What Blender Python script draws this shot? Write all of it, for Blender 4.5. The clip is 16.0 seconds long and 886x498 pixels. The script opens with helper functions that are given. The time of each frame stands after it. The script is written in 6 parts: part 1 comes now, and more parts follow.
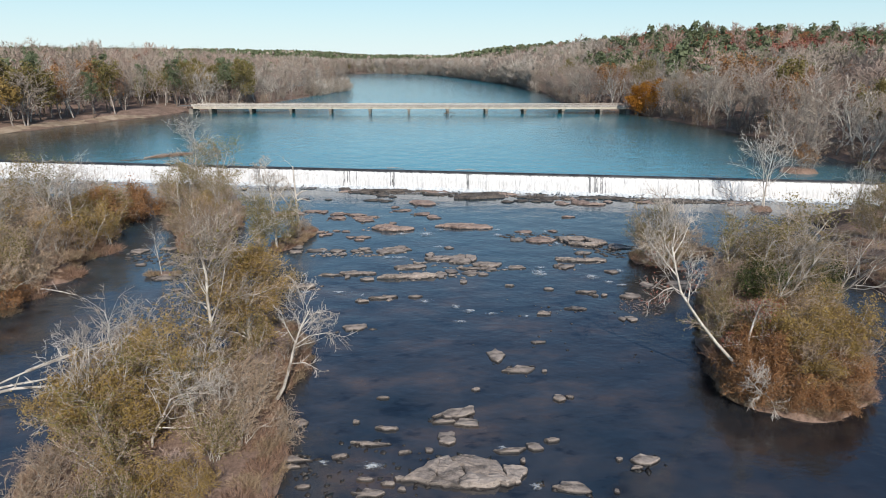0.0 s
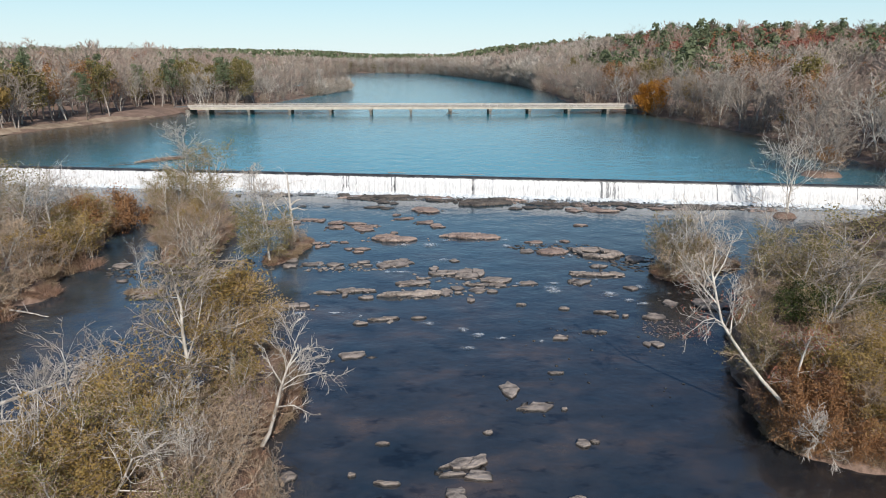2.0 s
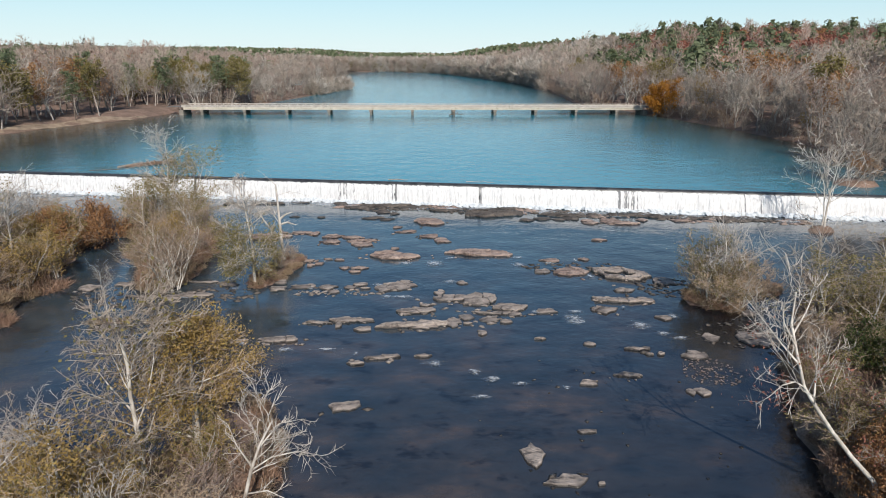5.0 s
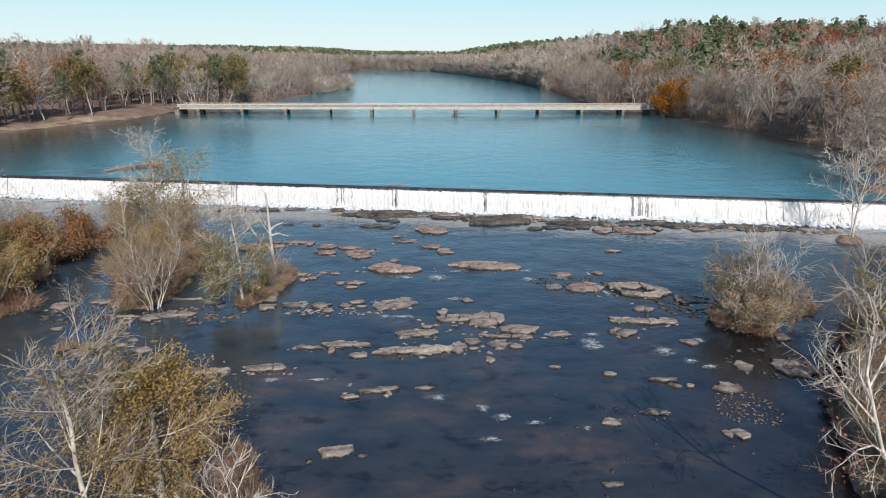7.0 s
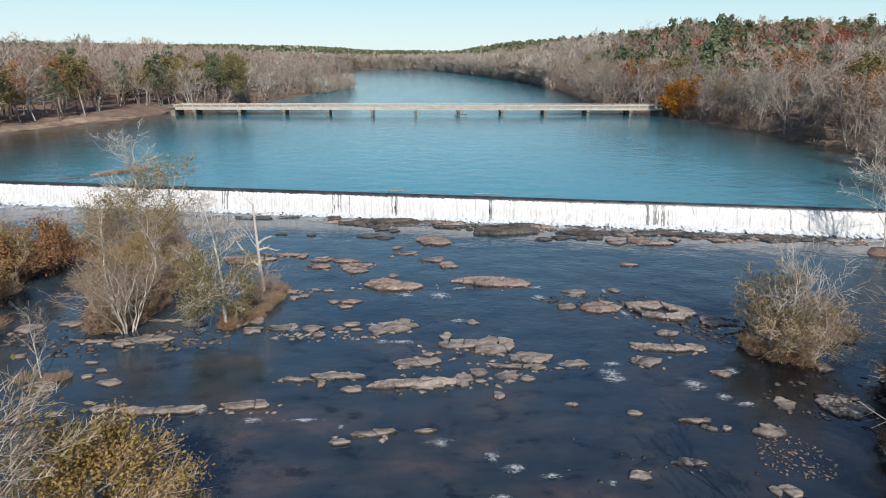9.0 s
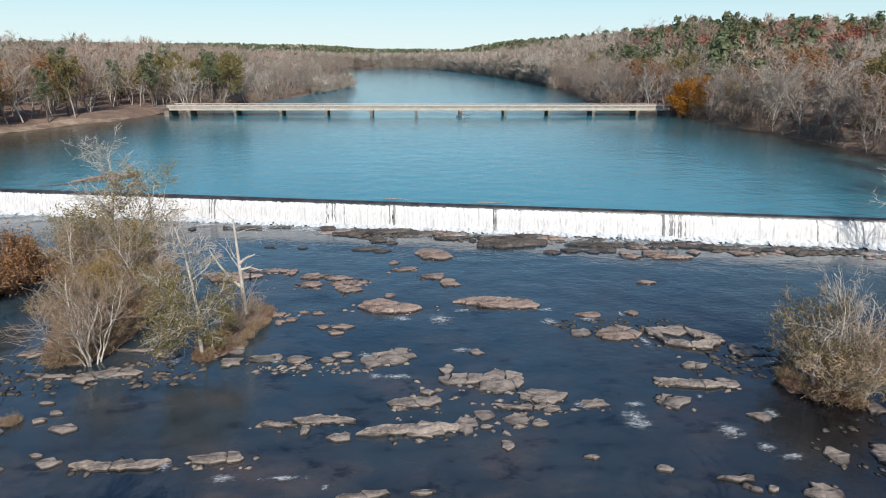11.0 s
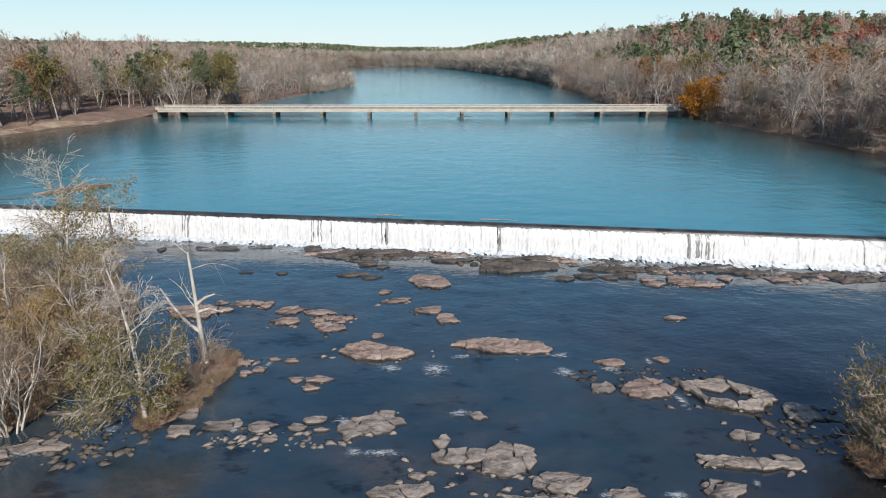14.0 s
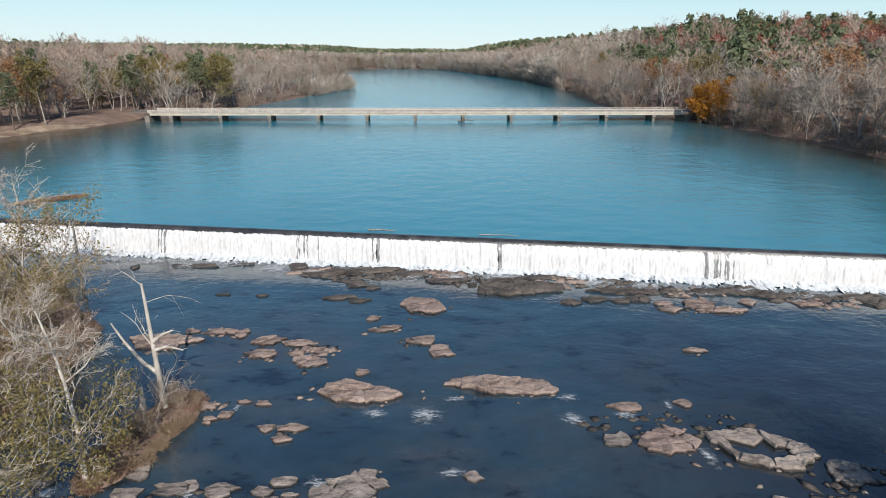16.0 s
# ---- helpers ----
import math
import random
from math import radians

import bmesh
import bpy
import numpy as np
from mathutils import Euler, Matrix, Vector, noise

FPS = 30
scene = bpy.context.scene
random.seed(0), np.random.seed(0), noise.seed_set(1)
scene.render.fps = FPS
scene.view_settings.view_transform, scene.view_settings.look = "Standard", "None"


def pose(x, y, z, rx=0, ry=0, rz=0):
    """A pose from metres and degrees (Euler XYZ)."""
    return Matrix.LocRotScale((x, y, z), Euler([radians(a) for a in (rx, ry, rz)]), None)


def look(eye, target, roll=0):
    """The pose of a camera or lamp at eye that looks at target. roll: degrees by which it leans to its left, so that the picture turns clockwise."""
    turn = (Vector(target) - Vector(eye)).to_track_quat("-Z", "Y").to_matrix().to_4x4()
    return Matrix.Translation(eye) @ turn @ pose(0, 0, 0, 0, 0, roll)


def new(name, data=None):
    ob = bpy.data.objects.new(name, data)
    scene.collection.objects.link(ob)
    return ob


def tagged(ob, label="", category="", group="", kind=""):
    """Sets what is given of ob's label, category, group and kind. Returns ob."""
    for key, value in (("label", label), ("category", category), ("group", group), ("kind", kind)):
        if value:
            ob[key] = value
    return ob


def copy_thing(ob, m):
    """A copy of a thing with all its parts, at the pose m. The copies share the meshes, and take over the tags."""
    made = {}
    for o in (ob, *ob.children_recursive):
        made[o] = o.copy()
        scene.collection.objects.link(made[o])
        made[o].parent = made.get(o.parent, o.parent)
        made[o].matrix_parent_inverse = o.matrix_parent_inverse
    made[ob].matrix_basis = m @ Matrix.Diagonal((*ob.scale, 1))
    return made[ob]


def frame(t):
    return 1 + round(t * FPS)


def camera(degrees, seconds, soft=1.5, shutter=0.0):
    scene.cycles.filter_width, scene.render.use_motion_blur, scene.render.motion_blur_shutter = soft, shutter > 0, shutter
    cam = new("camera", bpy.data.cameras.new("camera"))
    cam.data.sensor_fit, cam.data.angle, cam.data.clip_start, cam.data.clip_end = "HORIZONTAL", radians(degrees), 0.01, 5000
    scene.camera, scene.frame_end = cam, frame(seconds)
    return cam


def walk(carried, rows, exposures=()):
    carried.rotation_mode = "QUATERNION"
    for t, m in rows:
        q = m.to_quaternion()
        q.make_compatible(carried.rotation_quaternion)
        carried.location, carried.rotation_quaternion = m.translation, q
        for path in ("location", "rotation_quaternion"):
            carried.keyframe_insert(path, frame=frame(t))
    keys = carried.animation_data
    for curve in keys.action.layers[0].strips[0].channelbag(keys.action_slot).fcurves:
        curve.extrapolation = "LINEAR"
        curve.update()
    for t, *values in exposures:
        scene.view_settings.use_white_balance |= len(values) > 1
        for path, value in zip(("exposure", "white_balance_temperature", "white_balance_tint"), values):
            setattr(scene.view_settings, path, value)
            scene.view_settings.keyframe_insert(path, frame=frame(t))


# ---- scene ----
cam = camera(72.3, 16.0, soft=0.95)
PATH = [
    (0, (-0.791, -0.384, 19.705), (-0.69, 1.523, 19.11), 0.3),
    (0.5, (-0.734, 0.784, 19.718), (-0.637, 2.691, 19.12), 0.3),
    (1, (-0.767, 1.938, 19.719), (-0.67, 3.845, 19.123), 0.3),
    (1.5, (-0.819, 3.147, 19.714), (-0.722, 5.053, 19.117), 0.3),
    (2, (-0.833, 4.333, 19.698), (-0.739, 6.24, 19.1), 0.1),
    (2.5, (-0.919, 5.495, 19.703), (-0.824, 7.401, 19.105), 0.2),
    (3, (-0.972, 6.599, 19.69), (-0.878, 8.505, 19.091), 0.1),
    (3.5, (-0.989, 7.728, 19.651), (-0.895, 9.634, 19.053), 0.1),
    (4, (-1.059, 8.83, 19.611), (-0.964, 10.736, 19.013), 0.2),
    (6.5, (-0.957, 14.416, 19.639), (-0.869, 16.32, 19.034), 0.3),
    (7, (-0.99, 15.525, 19.597), (-0.903, 17.429, 18.992), 0.3),
    (7.5, (-1.005, 16.661, 19.589), (-0.92, 18.565, 18.983), 0.2),
    (8, (-1.004, 17.829, 19.558), (-0.92, 19.733, 18.951), 0.3),
    (8.5, (-0.943, 18.961, 19.56), (-0.861, 20.865, 18.952), 0.3),
    (9, (-0.857, 20.138, 19.531), (-0.777, 22.042, 18.924), 0.3),
    (11.5, (-0.548, 26.209, 19.655), (-0.474, 28.111, 19.041), 0.2),
    (12, (-0.47, 27.425, 19.718), (-0.397, 29.326, 19.101), 0.2),
    (12.5, (-0.316, 28.721, 19.714), (-0.245, 30.622, 19.096), 0.2),
    (13, (-0.198, 29.965, 19.763), (-0.129, 31.866, 19.144), 0.2),
    (13.5, (-0.001, 31.231, 19.799), (0.066, 33.132, 19.181), 0.1),
    (14, (0.134, 32.517, 19.763), (0.2, 34.419, 19.146), 0.1),
    (14.5, (0.325, 33.756, 19.81), (0.388, 35.658, 19.193), 0.1),
    (15, (0.51, 35.072, 19.786), (0.572, 36.974, 19.17), 0.1),
    (15.5, (0.691, 36.263, 19.79), (0.752, 38.166, 19.176), 0.1),
    (16, (0.911, 37.421, 19.784), (0.969, 39.324, 19.172), 0.1),
]
walk(cam, [(t, look(eye, target, roll)) for t, eye, target, roll in PATH], exposures=((0, 0.15), (16, 0.15)))

# ---- light ----
SUN_DIR = Vector((0.2, -0.97, 0.72)).normalized()   # towards the sun
world = bpy.data.worlds.new("world")
scene.world = world
world.use_nodes = True
wn = world.node_tree
sky = wn.nodes.new("ShaderNodeTexSky")
sky.sky_type = "NISHITA"
sky.sun_disc = False
sky.sun_elevation = math.asin(SUN_DIR.z)
sky.sun_rotation = math.atan2(SUN_DIR.x, SUN_DIR.y)
sky.altitude, sky.air_density, sky.dust_density, sky.ozone_density = 100, 1.0, 0.1, 3.0
tint = wn.nodes.new("ShaderNodeMix")
tint.data_type, tint.blend_type = "RGBA", "MULTIPLY"
tint.inputs[0].default_value, tint.inputs[7].default_value = 1.0, (0.90, 1.0, 1.04, 1)
wn.links.new(sky.outputs[0], tint.inputs[6])
# pale haze low over the horizon
gen = wn.nodes.new("ShaderNodeTexCoord")
sep = wn.nodes.new("ShaderNodeSeparateXYZ")
wn.links.new(gen.outputs["Generated"], sep.inputs[0])
fade = wn.nodes.new("ShaderNodeValToRGB")
fade.color_ramp.elements[0].position, fade.color_ramp.elements[0].color = 0.0, (0.92, 0.92, 0.92, 1)
fade.color_ramp.elements[1].position, fade.color_ramp.elements[1].color = 0.42, (0, 0, 0, 1)
q = fade.color_ramp.elements.new(0.12)
q.color = (0.72, 0.72, 0.72, 1)
wn.links.new(sep.outputs[2], fade.inputs[0])
shade = wn.nodes.new("ShaderNodeValToRGB")
shade.color_ramp.elements[0].position, shade.color_ramp.elements[0].color = 0.0, (0.78, 0.91, 0.94, 1)
shade.color_ramp.elements[1].position, shade.color_ramp.elements[1].color = 0.12, (0.50, 0.79, 0.89, 1)
wn.links.new(sep.outputs[2], shade.inputs[0])
glow = wn.nodes.new("ShaderNodeMix")
glow.data_type, glow.blend_type = "RGBA", "MULTIPLY"
glow.inputs[0].default_value, glow.inputs[7].default_value = 1.0, (8.6, 8.6, 8.6, 1)
wn.links.new(shade.outputs[0], glow.inputs[6])
hazed = wn.nodes.new("ShaderNodeMix")
hazed.data_type = "RGBA"
wn.links.new(fade.outputs[0], hazed.inputs[0])
wn.links.new(tint.outputs[2], hazed.inputs[6])
wn.links.new(glow.outputs[2], hazed.inputs[7])
wn.links.new(hazed.outputs[2], wn.nodes["Background"].inputs[0])
wn.nodes["Background"].inputs[1].default_value = 0.105
sun = new("sun", bpy.data.lights.new("sun", "SUN"))
sun.data.energy, sun.data.angle, sun.data.color = 5.0, radians(0.53), (1.0, 0.94, 0.85)
sun.matrix_world = look(SUN_DIR * 100, (0, 0, 0))

# ---- materials ----
def mat(name, rough=0.8, metal=0.0):
    m = bpy.data.materials.new(name)
    m.use_nodes = True
    p = m.node_tree.nodes["Principled BSDF"]
    p.inputs["Roughness"].default_value, p.inputs["Metallic"].default_value = rough, metal
    return m, m.node_tree, p


def noise_tex(nt, scale, detail=4, rough=0.55, stretch=None, space="Object"):
    co = nt.nodes.new("ShaderNodeTexCoord")
    n = nt.nodes.new("ShaderNodeTexNoise")
    n.inputs["Scale"].default_value, n.inputs["Detail"].default_value, n.inputs["Roughness"].default_value = scale, detail, rough
    src = co.outputs[space]
    if stretch:
        mp = nt.nodes.new("ShaderNodeMapping")
        mp.inputs["Scale"].default_value = stretch
        nt.links.new(src, mp.inputs[0])
        src = mp.outputs[0]
    nt.links.new(src, n.inputs["Vector"])
    return n.outputs["Fac"]


def ramp(nt, fac, stops):
    r = nt.nodes.new("ShaderNodeValToRGB")
    e = r.color_ramp.elements
    while len(e) < len(stops):
        e.new(0.5)
    for i, (p, c) in enumerate(stops):
        e[i].position, e[i].color = p, (*c, 1)
    nt.links.new(fac, r.inputs[0])
    return r.outputs[0]


def mix(nt, fac, a, b, kind="MIX"):
    m = nt.nodes.new("ShaderNodeMix")
    m.data_type, m.blend_type = "RGBA", kind
    for s, i in ((fac, 0), (a, 6), (b, 7)):
        if isinstance(s, (int, float)):
            m.inputs[i].default_value = s
        elif isinstance(s, tuple):
            m.inputs[i].default_value = (*s, 1)
        else:
            nt.links.new(s, m.inputs[i])
    return m.outputs[2]


def bump(nt, p, fac, strength, dist, base=None):
    b = nt.nodes.new("ShaderNodeBump")
    b.inputs["Strength"].default_value, b.inputs["Distance"].default_value = strength, dist
    nt.links.new(fac, b.inputs["Height"])
    if base:
        nt.links.new(base, b.inputs["Normal"])
    nt.links.new(b.outputs[0], p.inputs["Normal"])
    return b.outputs[0]


def rnd(nt):
    return nt.nodes.new("ShaderNodeObjectInfo").outputs["Random"]


def island(nt):
    return nt.nodes.new("ShaderNodeNewGeometry").outputs["Random Per Island"]


def varied(name, a, b, scale=0.3, rough=0.85, grain=20.0, per="island", bumps=0.0, spec=0.3):
    """Two tones of one surface: mixed over metres by noise, and from piece to piece."""
    m, nt, p = mat(name, rough)
    big = noise_tex(nt, scale, 3, space="Object")
    c = mix(nt, ramp(nt, big, ((0.35, (0, 0, 0)), (0.65, (1, 1, 1)))), a, b)
    r = island(nt) if per == "island" else rnd(nt)
    c = mix(nt, 0.45, c, ramp(nt, r, ((0.0, tuple(x * 0.45 for x in a)), (0.5, b), (1.0, tuple(min(1, x * 1.35) for x in b)))))
    nt.links.new(c, p.inputs["Base Color"])
    p.inputs["Specular IOR Level"].default_value = spec
    if bumps:
        bump(nt, p, noise_tex(nt, grain, 5), bumps, 0.03)
    return m


def leaf_mat(name, a, b, c):
    m, nt, p = mat(name, 0.7)
    r = island(nt)
    col = ramp(nt, r, ((0.0, a), (0.45, b), (1.0, c)))
    col = mix(nt, noise_tex(nt, 0.45, 3), tuple(x * 0.6 for x in b), col)
    nt.links.new(col, p.inputs["Base Color"])
    p.inputs["Specular IOR Level"].default_value = 0.25
    t = nt.nodes.new("ShaderNodeBsdfTranslucent")
    nt.links.new(col, t.inputs[0])
    s = nt.nodes.new("ShaderNodeMixShader")
    s.inputs[0].default_value = 0.3
    nt.links.new(p.outputs[0], s.inputs[1])
    nt.links.new(t.outputs[0], s.inputs[2])
    nt.links.new(s.outputs[0], nt.nodes["Material Output"].inputs[0])
    return m


def bark_mat(name, a, b, scale=3.0):
    m, nt, p = mat(name, 0.85)
    n = noise_tex(nt, scale, 5, stretch=(1, 1, 0.35))
    c = mix(nt, ramp(nt, n, ((0.38, (0, 0, 0)), (0.6, (1, 1, 1)))), a, b)
    c = mix(nt, 0.25, c, ramp(nt, rnd(nt), ((0, tuple(x * 0.5 for x in a)), (1, b))))
    nt.links.new(c, p.inputs["Base Color"])
    bump(nt, p, noise_tex(nt, scale * 5, 5, stretch=(1, 1, 0.25)), 0.6, 0.02)
    return m


M = {}
M["bark_grey"] = bark_mat("grey_bark", (0.17, 0.14, 0.12), (0.33, 0.29, 0.26))
M["bark_pale"] = bark_mat("pale_grey_bark", (0.22, 0.19, 0.165), (0.46, 0.42, 0.375))
M["bark_white"] = bark_mat("white_bark", (0.26, 0.22, 0.185), (0.60, 0.55, 0.49), 2.6)
M["bark_dark"] = bark_mat("dark_bark", (0.07, 0.052, 0.042), (0.17, 0.13, 0.10))
M["dead_wood"] = bark_mat("weathered_dead_wood", (0.24, 0.205, 0.175), (0.56, 0.51, 0.46), 2.4)
M["twig_grey"] = varied("grey_twigs", (0.19, 0.152, 0.122), (0.35, 0.292, 0.242), 0.08)
M["twig_pale"] = varied("pale_twigs", (0.28, 0.24, 0.21), (0.47, 0.42, 0.37), 0.08)
M["twig_pink"] = varied("reddish_grey_twigs", (0.22, 0.152, 0.122), (0.36, 0.272, 0.228), 0.08)
M["twig_brown"] = varied("brown_twigs", (0.18, 0.125, 0.09), (0.34, 0.25, 0.18), 0.08)
M["leaf_gold"] = leaf_mat("golden_leaves", (0.23, 0.14, 0.045), (0.37, 0.245, 0.08), (0.50, 0.36, 0.135))
M["twig_tan"] = varied("tan_twigs", (0.23, 0.16, 0.108), (0.42, 0.318, 0.23), 0.08)
M["leaf_olive"] = leaf_mat("olive_leaves", (0.13, 0.11, 0.04), (0.235, 0.19, 0.07), (0.35, 0.28, 0.11))
M["leaf_green"] = leaf_mat("green_leaves", (0.04, 0.06, 0.018), (0.075, 0.10, 0.03), (0.13, 0.15, 0.045))
M["leaf_rust"] = leaf_mat("rust_leaves", (0.22, 0.105, 0.05), (0.37, 0.185, 0.085), (0.47, 0.275, 0.13))
M["leaf_red"] = leaf_mat("red_leaves", (0.22, 0.085, 0.06), (0.36, 0.14, 0.10), (0.44, 0.21, 0.145))
M["leaf_orange"] = leaf_mat("orange_leaves", (0.30, 0.11, 0.015), (0.48, 0.20, 0.03), (0.58, 0.30, 0.05))
M["leaf_pine"] = leaf_mat("pine_needles", (0.12, 0.15, 0.08), (0.18, 0.21, 0.115), (0.24, 0.27, 0.15))
M["grass_tan"] = leaf_mat("dry_grass", (0.27, 0.185, 0.115), (0.42, 0.305, 0.2), (0.54, 0.42, 0.29))
M["grass_rust"] = leaf_mat("rusty_dry_brush", (0.25, 0.14, 0.095), (0.39, 0.245, 0.17), (0.5, 0.34, 0.245))


def rock_mat(name, tones, wet):
    m, nt, p = mat(name, 0.8)
    n1 = noise_tex(nt, 0.55, 5, space="Object")
    n2 = noise_tex(nt, 5.0, 6, 0.65)
    c = ramp(nt, n1, ((0.3, tones[0]), (0.5, tones[1]), (0.68, tones[2])))
    c = mix(nt, 0.55, c, ramp(nt, n2, ((0.3, tuple(x * 0.45 for x in tones[0])), (0.5, tones[1]), (0.7, tuple(x * 1.25 for x in tones[2])))))
    c = mix(nt, 0.3, c, ramp(nt, rnd(nt), ((0, tones[0]), (0.5, tones[1]), (1, tones[2]))))
    c = mix(nt, ramp(nt, noise_tex(nt, 1.4, 6, 0.75, stretch=(0.6, 1.3, 1)), ((0.40, (0.75, 0.75, 0.75)), (0.50, (0, 0, 0)))), c, tuple(x * 0.4 for x in tones[0]))
    # the band at the waterline stays wet
    sx = nt.nodes.new("ShaderNodeSeparateXYZ")
    nt.links.new(nt.nodes.new("ShaderNodeTexCoord").outputs["Object"], sx.inputs[0])
    ad = nt.nodes.new("ShaderNodeMath")
    ad.operation = "MULTIPLY_ADD"
    nt.links.new(n2, ad.inputs[0])
    ad.inputs[1].default_value = -0.12
    nt.links.new(sx.outputs[2], ad.inputs[2])
    dry = ramp(nt, ad.outputs[0], ((0.0, (0, 0, 0)), (0.07, (1, 1, 1))))
    c = mix(nt, dry, tuple(x * wet for x in tones[0]), c)
    nt.links.new(c, p.inputs["Base Color"])
    rr = nt.nodes.new("ShaderNodeMapRange")
    nt.links.new(dry, rr.inputs[0])
    rr.inputs[3].default_value, rr.inputs[4].default_value = 0.3, 0.85
    nt.links.new(rr.outputs[0], p.inputs["Roughness"])
    b1 = bump(nt, p, noise_tex(nt, 2.5, 6, 0.65, stretch=(0.5, 1, 2)), 1.0, 0.2)
    bump(nt, p, noise_tex(nt, 16, 5, 0.7), 0.6, 0.02, b1)
    return m


M["rock"] = rock_mat("grey_tan_rock", ((0.14, 0.115, 0.10), (0.26, 0.215, 0.186), (0.38, 0.32, 0.277)), 0.3)
M["rock_pink"] = rock_mat("pinkish_rock", ((0.15, 0.10, 0.083), (0.28, 0.205, 0.17), (0.38, 0.295, 0.247)), 0.3)
M["rock_dark"] = rock_mat("dark_wet_rock", ((0.035, 0.03, 0.028), (0.08, 0.068, 0.06), (0.19, 0.15, 0.12)), 0.5)

# ground: leaf litter and brown earth
m, nt, p = mat("leaf_litter", 0.95)
c = ramp(nt, noise_tex(nt, 0.25, 6, 0.65), ((0.3, (0.06, 0.04, 0.028)), (0.5, (0.16, 0.10, 0.072)), (0.7, (0.30, 0.20, 0.155))))
c = mix(nt, 0.4, c, ramp(nt, noise_tex(nt, 4, 5, 0.7), ((0.35, (0.05, 0.035, 0.025)), (0.65, (0.34, 0.23, 0.18)))))
nt.links.new(c, p.inputs["Base Color"])
bump(nt, p, noise_tex(nt, 6, 5, 0.7), 0.8, 0.1)
M["ground"] = m
m, nt, p = mat("sandy_track", 0.95)
c = ramp(nt, noise_tex(nt, 0.4, 6, 0.65), ((0.3, (0.16, 0.11, 0.075)), (0.55, (0.28, 0.21, 0.15)), (0.75, (0.40, 0.32, 0.25))))
nt.links.new(c, p.inputs["Base Color"])
bump(nt, p, noise_tex(nt, 5, 5, 0.7), 0.6, 0.06)
M["sand"] = m


def water_mat(name, sky_blue, mid, shallow, scale, thr, ripple, strength, rough):
    m, nt, p = mat(name, rough)
    n = noise_tex(nt, scale, 5, 0.6, stretch=(1, 1.5, 1))
    c = ramp(nt, n, ((thr[0], sky_blue), (thr[1], mid), (thr[2], shallow)))
    nt.links.new(c, p.inputs["Base Color"])
    p.inputs["IOR"].default_value = 1.33
    big = noise_tex(nt, ripple * 0.12, 3, 0.5, stretch=(1, 1.25, 1))
    b1 = bump(nt, p, big, strength, 0.5)
    fine = noise_tex(nt, ripple, 4, 0.6, stretch=(1, 1.3, 1))
    b2 = bump(nt, p, fine, strength, 0.10, b1)
    return m, nt, p


M["water_low"], nt, p = water_mat("river_water", (0.015, 0.050, 0.077), (0.023, 0.054, 0.074), (0.044, 0.052, 0.058), 0.06, (0.36, 0.52, 0.70), 1.9, 0.22, 0.09)
p.inputs["IOR"].default_value = 1.9
# downstream the river runs thin over brown bedrock; upstream, reflected sky is painted in blue
sky_blue = p.inputs["Base Color"].links[0].from_socket
bed = ramp(nt, noise_tex(nt, 0.16, 6, 0.62, stretch=(1, 1.7, 1)), ((0.34, (0.014, 0.021, 0.028)), (0.52, (0.034, 0.035, 0.038)), (0.70, (0.085, 0.060, 0.046))))
sx = nt.nodes.new("ShaderNodeSeparateXYZ")
nt.links.new(nt.nodes.new("ShaderNodeTexCoord").outputs["Object"], sx.inputs[0])
wv_ = nt.nodes.new("ShaderNodeMath")
wv_.operation = "MULTIPLY_ADD"
nt.links.new(noise_tex(nt, 0.09, 4), wv_.inputs[0])
wv_.inputs[1].default_value = 40.0
nt.links.new(sx.outputs[1], wv_.inputs[2])
far_ = nt.nodes.new("ShaderNodeMapRange")
nt.links.new(wv_.outputs[0], far_.inputs[0])
far_.inputs[1].default_value, far_.inputs[2].default_value = 60.0, 100.0
both = mix(nt, far_.outputs[0], bed, sky_blue)
# ledges and weed under the surface
ledge = ramp(nt, noise_tex(nt, 0.5, 7, 0.7, stretch=(0.75, 1.25, 1)), ((0.37, (0.32, 0.32, 0.34)), (0.44, (0.85, 0.85, 0.86)), (0.66, (1.12, 1.12, 1.12))))
both = mix(nt, 1.0, both, ledge, "MULTIPLY")
# darker base colour towards the east and downstream
def slope(axis_out, a, b):
    w = nt.nodes.new("ShaderNodeMath")
    w.operation = "MULTIPLY_ADD"
    nt.links.new(noise_tex(nt, 0.12, 4), w.inputs[0])
    w.inputs[1].default_value = 9.0
    nt.links.new(axis_out, w.inputs[2])
    r = nt.nodes.new("ShaderNodeMapRange")
    nt.links.new(w.outputs[0], r.inputs[0])
    r.inputs[1].default_value, r.inputs[2].default_value = a, b
    return r.outputs[0]


dark_east_ = nt.nodes.new("ShaderNodeMath")
dark_east_.operation = "MULTIPLY"
nt.links.new(slope(sx.outputs[0], 13.0, 28.0), dark_east_.inputs[0])
nt.links.new(slope(sx.outputs[1], 92.0, 66.0), dark_east_.inputs[1])
nt.links.new(mix(nt, dark_east_.outputs[0], both, (0.010, 0.0105, 0.013)), p.inputs["Base Color"])
# the lake's blue base colour holds reflected sky
M["water_up"], nt, p = water_mat("lake_water", (0.022, 0.158, 0.222), (0.027, 0.186, 0.256), (0.034, 0.200, 0.272), 0.02, (0.35, 0.5, 0.7), 2.6, 0.22, 0.10)

